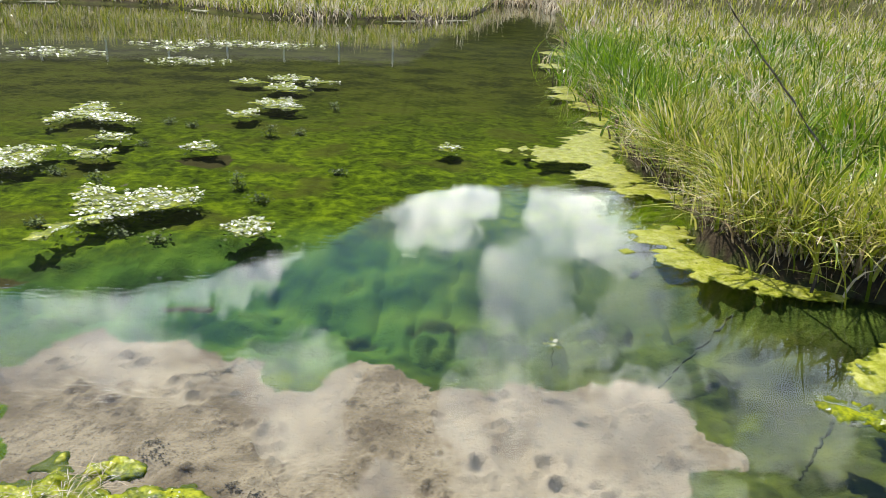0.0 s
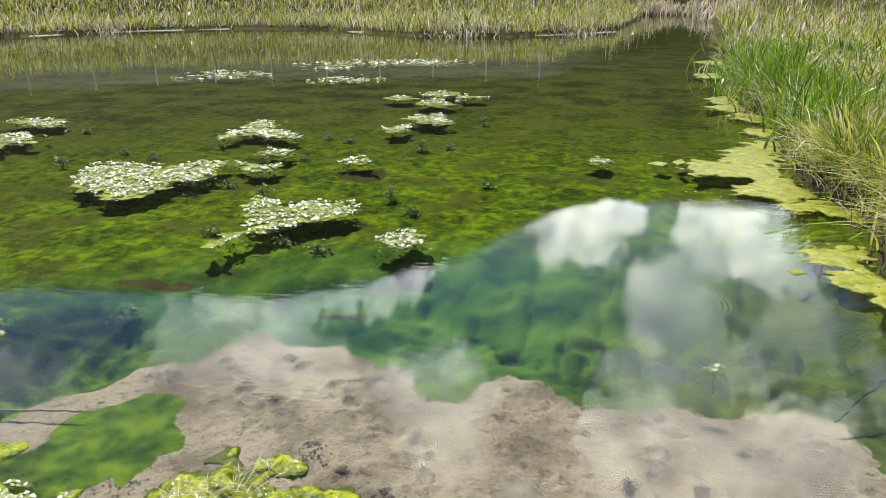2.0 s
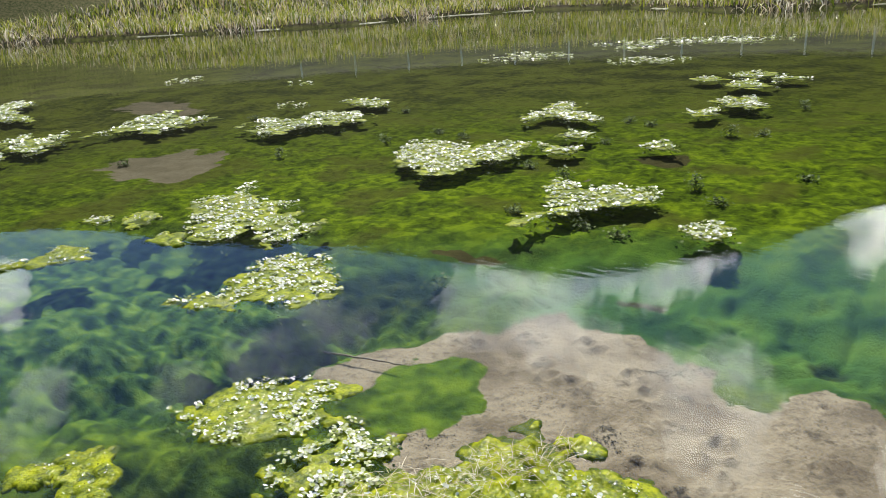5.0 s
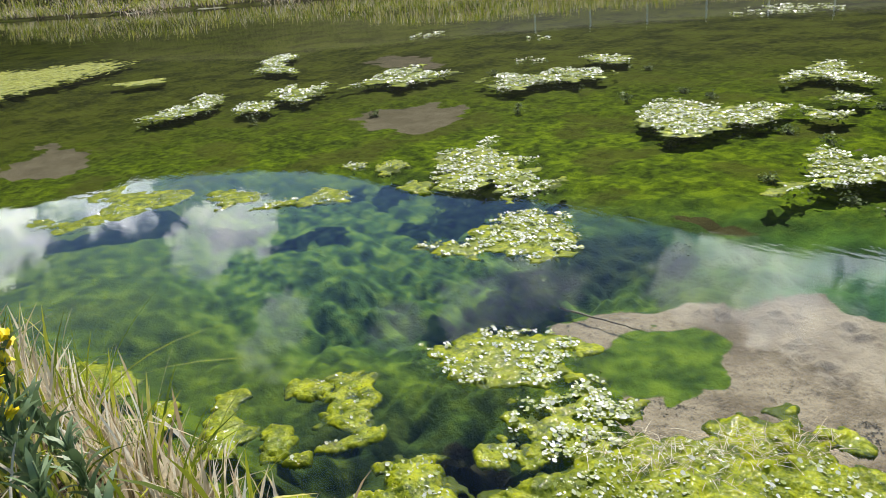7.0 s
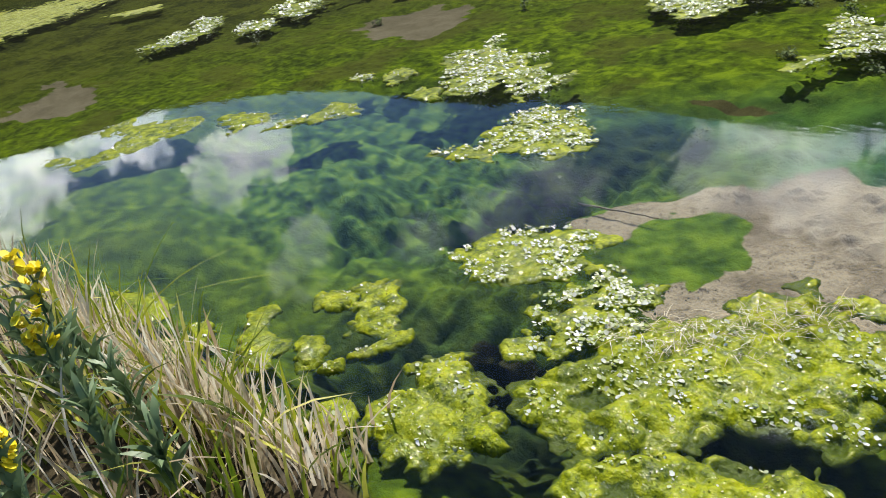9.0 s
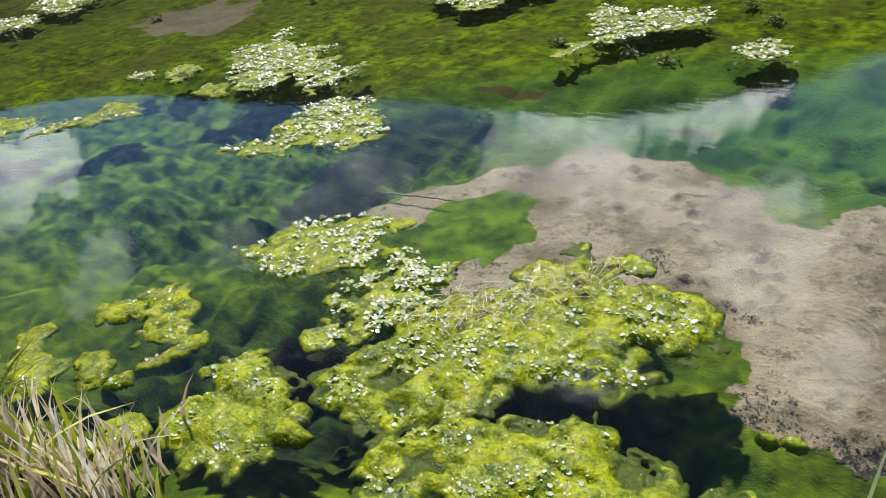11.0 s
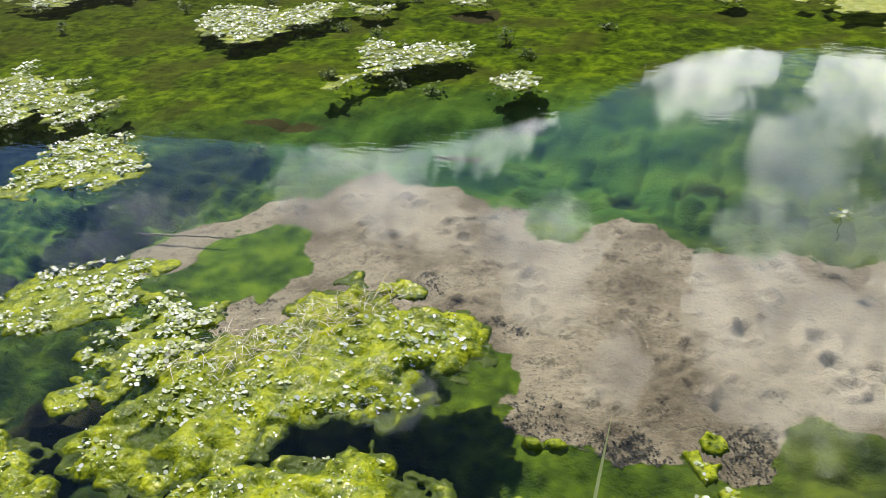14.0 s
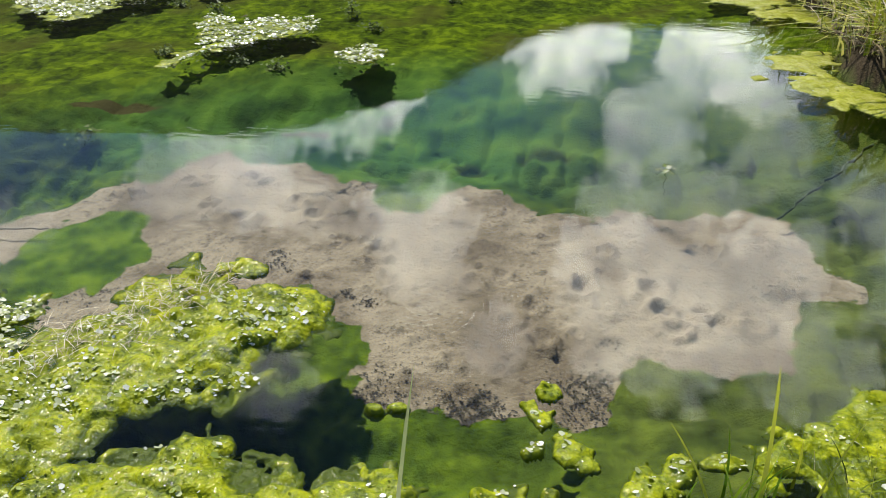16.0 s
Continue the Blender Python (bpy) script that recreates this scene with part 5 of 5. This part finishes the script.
def far_drift():
    """Bleached scum in broken strips along the far waterline."""
    r = np.random.RandomState(510)
    line = SHORE[SHORE.index((0.5, 33.0)):SHORE.index((-48.0, 12.8)) + 1]
    for (ax, ay), (bx, by) in zip(line, line[1:]):
        run = math.hypot(bx - ax, by - ay)
        turn = math.degrees(math.atan2(by - ay, bx - ax))
        for k in range(int(run / 2.4)):
            if r.uniform() < 0.25:
                continue
            t = (k + r.uniform(0.2, 0.8)) / (run / 2.4)
            x, y = ax + (bx - ax) * t, ay + (by - ay) * t
            nx, ny = -(by - ay) / run, (bx - ax) / run
            algae_mat([(x + 0.10 * nx, y + 0.10 * ny, r.uniform(0.7, 1.5), r.uniform(0.16, 0.30), turn)], int(r.randint(600, 9000)), step=0.09, thick=0.02, mat=DRIFT, ragged=0.8, grain=6.0,
                      label="bleached drift scum lying along the far shore")


far_drift()
for k, (x, y, turn) in enumerate([(-21.6, 29.0, 20), (-20.6, 30.2, 60), (-15.2, 36.4, -20), (-16.0, 36.6, 40), (-1.6, 30.6, 30), (-37.0, 17.6, 10), (-45.5, 13.4, 70)]):
    reach = Vector((math.cos(radians(turn)), -abs(math.sin(radians(turn))) - 0.3, 0)) * 1.1
    limb = part("dead_branch", rod((x, y, 0.45), (x + reach.x, y + reach.y, 0.03), 0.035, 0.012, 0.06, 520 + k, 10), BARK)
    tagged(limb, "bleached dead branch hanging over the far shore", "branch", "dead branches")

# ---- near bank, with the camera ----
def near_left(x, y):
    d = offshore(x, y)
    return (d < 0.05) & (d > -0.9) & (np.hypot(x, y) > 1.45)


sward("near_bank_grass", "bleached straw and green blades standing on the near bank", 190, 8, over((-6.0, -1.75, -1.6, 0.6), near_left), rng, 0.46, 0.018, 0.06, 5, 0.55, 0.03, arch=0.5, litter=0.10)
lawn("near_bank_grass", "short green grass at the camera's side", 260, over((0.3, 2.2, 0.5, 1.4), lambda x, y: (offshore(x, y) < 0.0) & (np.hypot(x, y) > 1.0)), rng, 0.16, 0.005, 0.4, (0.8, 0.15, 0.05), 4)
for k, (x, y, tall) in enumerate([(-2.45, 0.15, 0.40), (-2.75, 0.1, 0.42), (-3.1, 0.05, 0.45), (-3.5, -0.05, 0.45), (-4.0, -0.15, 0.5), (-2.2, 0.2, 0.36), (-2.0, 0.26, 0.32)]):
    tussock(x, y, tall, 130, 0.11, 260 + k, (0.14, 0.82, 0.04), 0.26, 0.016, "tussock of bleached straw and green blades on the near bank")
tussock(0.62, 1.22, 0.26, 22, 0.06, 270, (0.9, 0.1, 0.0), 0.45, 0.008, "small tuft of green grass at the water's edge")
tussock(0.85, 1.30, 0.24, 16, 0.06, 271, (0.8, 0.2, 0.0), 0.5, 0.008, "small tuft of green grass at the water's edge")


stick = part("dead_stick", rod((3.0, 5.62, 0.50), (1.76, 5.2, 1.70), 0.010, 0.006, 0.010, 3), BARK)
tagged(stick, "bare grey dead stick leaning out of the bank grass", "stick")
for top, foot, seed in (((1.63, 3.62, -0.01), (1.14, 3.20, -0.24), 5), ((1.69, 2.61, -0.01), (1.56, 2.53, -0.26), 6)):
    strand = part("weed_strand", rod(top, foot, 0.009, 0.006, 0.008, seed, 24), DARK_WEED)
    tagged(strand, "dark green weed strand trailing down under water", "water plant", "trailing strands")
twig = part("twig", rod((-2.85, 2.55, -0.26), (-2.35, 2.62, -0.25), 0.007, 0.004, 0.003, 8, 12), BARK)
tagged(twig, "thin dark twig lying on the sandy bed", "twig")
# long stems arching out over the water
r = np.random.RandomState(77)
for k, (x, y, tall, lean, turn, mat) in enumerate([(-3.0, 0.1, 0.55, 1.3, 20, STRAW), (-2.9, 0.05, 0.62, 1.0, 75, GRASS), (-3.3, 0.1, 0.60, 1.5, 50, GRASS), (-2.6, 0.2, 0.45, 0.9, 60, GRASS), (-2.35, 0.25, 0.40, 0.8, 40, STRAW), (-2.2, 0.3, 0.42, 0.9, 95, GRASS),
                                                   (-2.75, 0.05, 0.66, 0.7, 110, FRESH), (-3.5, 0.0, 0.7, 1.2, 35, FRESH), (-2.05, 0.33, 0.36, 0.9, 30, STRAW), (-1.9, 0.38, 0.34, 0.7, 70, STRAW), (-2.45, 0.15, 0.5, 0.6, 130, STRAW)]):
    stem = part("arching_stem", blades(np.array([[x, y, float(height(x, y)[0]) - 0.01]]), np.array([tall]), np.array([0.009]), np.array([lean]), r, 9, 1.0, np.array([radians(turn)])), mat)
    tagged(stem, "long thin grass stem arching out over the water", "grass blade", "arching stems")
# a single flat blade leaning out in front of the sand, and others like it
for k, (x, y, z, tall, lean, turn, wide) in enumerate([(-0.15, 0.60, 0.12, 0.66, 0.30, 82, 0.010), (0.62, 1.19, 0.06, 0.30, 0.75, 80, 0.012), (0.50, 1.12, 0.06, 0.22, 0.8, 130, 0.010), (0.72, 1.16, 0.06, 0.24, 0.9, 50, 0.010)]):
    blade = part("grass_blade", blades(np.array([[x, y, z]]), np.array([tall]), np.array([wide]), np.array([lean]), np.random.RandomState(k), 7, 0.3, np.array([radians(turn)])), GRASS if k else PALE)
    tagged(blade, "single pale green grass blade rising from the near bank", "grass blade", "single grass blades")


# ---- flowering herb on the near bank ----
def flowering_herb(x, y, tall, seed, flowers=9):
    r = np.random.RandomState(seed)
    z = float(height(x, y)[0])
    ob = thing("yellow_flowering_herb" if flowers else "leafy_herb", (0, 0, 0), "upright herb with yellow pea flowers on the near bank" if flowers else "grey-green leafy herb without flowers on the near bank", "flower" if flowers else "herb", "flowering herbs" if flowers else "leafy herbs")
    top = Vector((x + r.uniform(-0.05, 0.05), y + r.uniform(-0.05, 0.05), z + tall))
    part("stem", rod((x, y, z - 0.02), top, 0.005, 0.003, 0.006, seed, 8), HERB, ob)
    for i in range(9):
        t = 0.25 + 0.07 * i
        at = Vector((x, y, z)).lerp(top, t)
        n = 3
        base = np.array([tuple(at)] * n) + r.normal(0, 0.004, (n, 3))
        part("leaf", blades(base, r.uniform(0.09, 0.15, n), r.uniform(0.022, 0.032, n), r.uniform(0.5, 1.0, n), r, 5), HERB, ob, "grey-green lance-shaped leaves")
    for i in range(flowers):
        turn, up = r.uniform(0, 6.28), 0.82 + 0.022 * i
        at = Vector((x, y, z)).lerp(top, up) + Vector((math.cos(turn), math.sin(turn), 0)) * 0.026
        petals = np.array([tuple(at)] * 7) + r.normal(0, 0.006, (7, 3))
        part("flower", rounds(petals, r.uniform(0.012, 0.019, 7), 1.4, r, 7), PETAL, ob, "yellow pea flower")
    return ob


flowering_herb(-2.42, -0.15, 0.76, 1)
flowering_herb(-2.32, -0.14, 0.62, 2)
flowering_herb(-1.95, -0.40, 0.55, 3)
for k, (x, y, tall) in enumerate([(-2.55, -0.05, 0.50), (-2.25, -0.02, 0.44), (-2.1, -0.18, 0.46), (-2.7, -0.2, 0.55), (-2.0, -0.08, 0.36)]):
    flowering_herb(x, y, tall, 10 + k, 0)


# ---- under water ----
def shoot(x, y, seed, rise=0.7):
    """A drowned leafy shoot standing on the bed."""
    r = np.random.RandomState(seed)
    z = float(height(x, y)[0])
    tall = -z * rise
    ob = thing("submerged_shoot", (0, 0, 0), "dark leafy water plant standing under water", "water plant", "submerged shoots")
    top = (x + r.uniform(-0.06, 0.06), y + r.uniform(-0.06, 0.06), z + tall)
    part("stem", rod((x, y, z - 0.02), top, 0.005, 0.002, 0.008, seed, 6), SHOOT, ob)
    n = 130
    t = r.uniform(0.15, 1.0, n)
    at = np.column_stack([x + (top[0] - x) * t, y + (top[1] - y) * t, z + tall * t]) + r.normal(0, 0.036, (n, 3)) * np.array([1, 1, 0.5])
    at[:, 2] = np.minimum(at[:, 2], 0.012)
    part("leaves", rounds(at, r.uniform(0.006, 0.015, n), 1.2, r, 5), SHOOT, ob, kind="stuff")
    return ob


SHOOTS = [(-2.9, 5.9), (-2.2, 4.7), (-1.9, 4.6), (-1.5, 5.7), (-1.75, 6.0), (-3.4, 6.2), (-3.1, 7.4), (-4.8, 7.2), (-2.0, 8.2), (-1.7, 8.3), (-3.0, 8.5), (-3.3, 8.7), (-1.5, 10.0), (-6.6, 7.0)]
SHOOTS += [(-2.75, 3.55), (-5.3, 7.4), (-6.3, 5.6), (-7.9, 4.7), (-8.6, 7.4), (-6.6, 8.4), (-9.0, 3.6), (-2.9, 4.9), (-4.0, 5.3), (-1.0, 6.6), (-5.5, 6.6)]
for k, (x, y) in enumerate(SHOOTS):
    shoot(x, y, 300 + k, 0.4 if k % 4 else 1.03)
sprig = thing("cress_sprig", (0, 0, 0), "single pale cress sprig breaking the surface", "water plant")
r = np.random.RandomState(3)
at = np.array([0.58, 3.15, 0.012]) + r.normal(0, 0.022, (14, 3)) * np.array([1, 1, 0.3])
part("leaves", rounds(at, r.uniform(0.009, 0.015, 14), 0.7, r), CRESS, sprig)
part("stem", rod((0.58, 3.15, 0.01), (0.59, 3.18, -0.14), 0.003, 0.002, 0.008, 4, 6), SHOOT, sprig)


def litter(x, y, spread, count, seed, stretch=(1, 1)):
    r = np.random.RandomState(seed)
    count *= 3
    along = r.normal(0, spread, (count, 2)) * np.array(stretch)
    xy = np.array([x, y]) + along + 0.6 * spread * np.column_stack([np.sin(along[:, 1] * 60 + seed), np.cos(along[:, 0] * 70)])
    xy = xy[sandy(xy[:, 0], xy[:, 1]) > 0.25]
    at = np.column_stack([xy, height(xy[:, 0], xy[:, 1]) + 0.004])
    ob = part("leaf_litter", rounds(at, r.uniform(0.0015, 0.006, len(at)), 1.0, r, 4), LITTER, kind="stuff")
    return tagged(ob, "black leaf fragments gathered on the sandy bed", "leaf litter", "patches of leaf litter")


for k, (x, y, spread, count) in enumerate([(-1.14, 3.24, 0.03, 60), (-1.05, 3.3, 0.03, 60), (-0.95, 3.39, 0.04, 80), (-0.97, 3.07, 0.02, 30), (-1.21, 2.65, 0.02, 30), (-1.16, 2.56, 0.03, 50), (-0.78, 2.38, 0.025, 40), (-0.67, 2.33, 0.02, 30), (-0.18, 1.75, 0.05, 260), (-0.12, 1.74, 0.04, 160), (-0.12, 1.85, 0.02, 40), (0.24, 1.92, 0.05, 150), (0.25, 1.82, 0.05, 110), (0.29, 1.99, 0.03, 60), (0.33, 2.22, 0.02, 30), (1.02, 2.65, 0.035, 70), (1.09, 2.64, 0.04, 40), (0.61, 3.13, 0.02, 40), (0.3, 3.12, 0.015, 30), (-0.55, 1.86, 0.05, 60), (-0.49, 1.78, 0.05, 70), (-1.91, 2.22, 0.05, 50), (-2.16, 3.09, 0.04, 40)]):
    litter(x, y, spread, count, 400 + k, (1.3, 0.9))
r = np.random.RandomState(12)
xy = np.column_stack([r.uniform(-3.0, 1.4, 9000), r.uniform(1.6, 3.7, 9000)])
s = sandy(xy[:, 0], xy[:, 1])
xy = xy[(s > 0.25) & (r.uniform(0, 1, len(s)) < np.where(s < 0.95, 0.55, 0.05))]
at = np.column_stack([xy, height(xy[:, 0], xy[:, 1]) + 0.003])
specks = part("bed_specks", rounds(at, r.uniform(0.0015, 0.005, len(at)), 0.6, r, 5), LITTER, kind="stuff")
tagged(specks, "dark specks of drowned plant scraps on sand", "debris")

# ---- beyond: a fence on the road bank, seen mirrored in the water ----
def fence_post(yaw):
    out = 43.6
    x, y = -math.sin(radians(yaw)) * out, math.cos(radians(yaw)) * out
    z = float(height(x, y)[0])
    bm = rod((0, 0, -0.3), (0.02, 0.0, 1.25), 0.055, 0.05, 0.004, int(yaw * 10) + 900, 5)
    ob = part("fence_post", bm, POST)
    ob.location = (x, y, z)
    return tagged(ob, "pale weathered round fence post on the far road bank", "fence post", "fence posts")


for k in range(11):
    fence_post(44.8 - 4.05 * k)
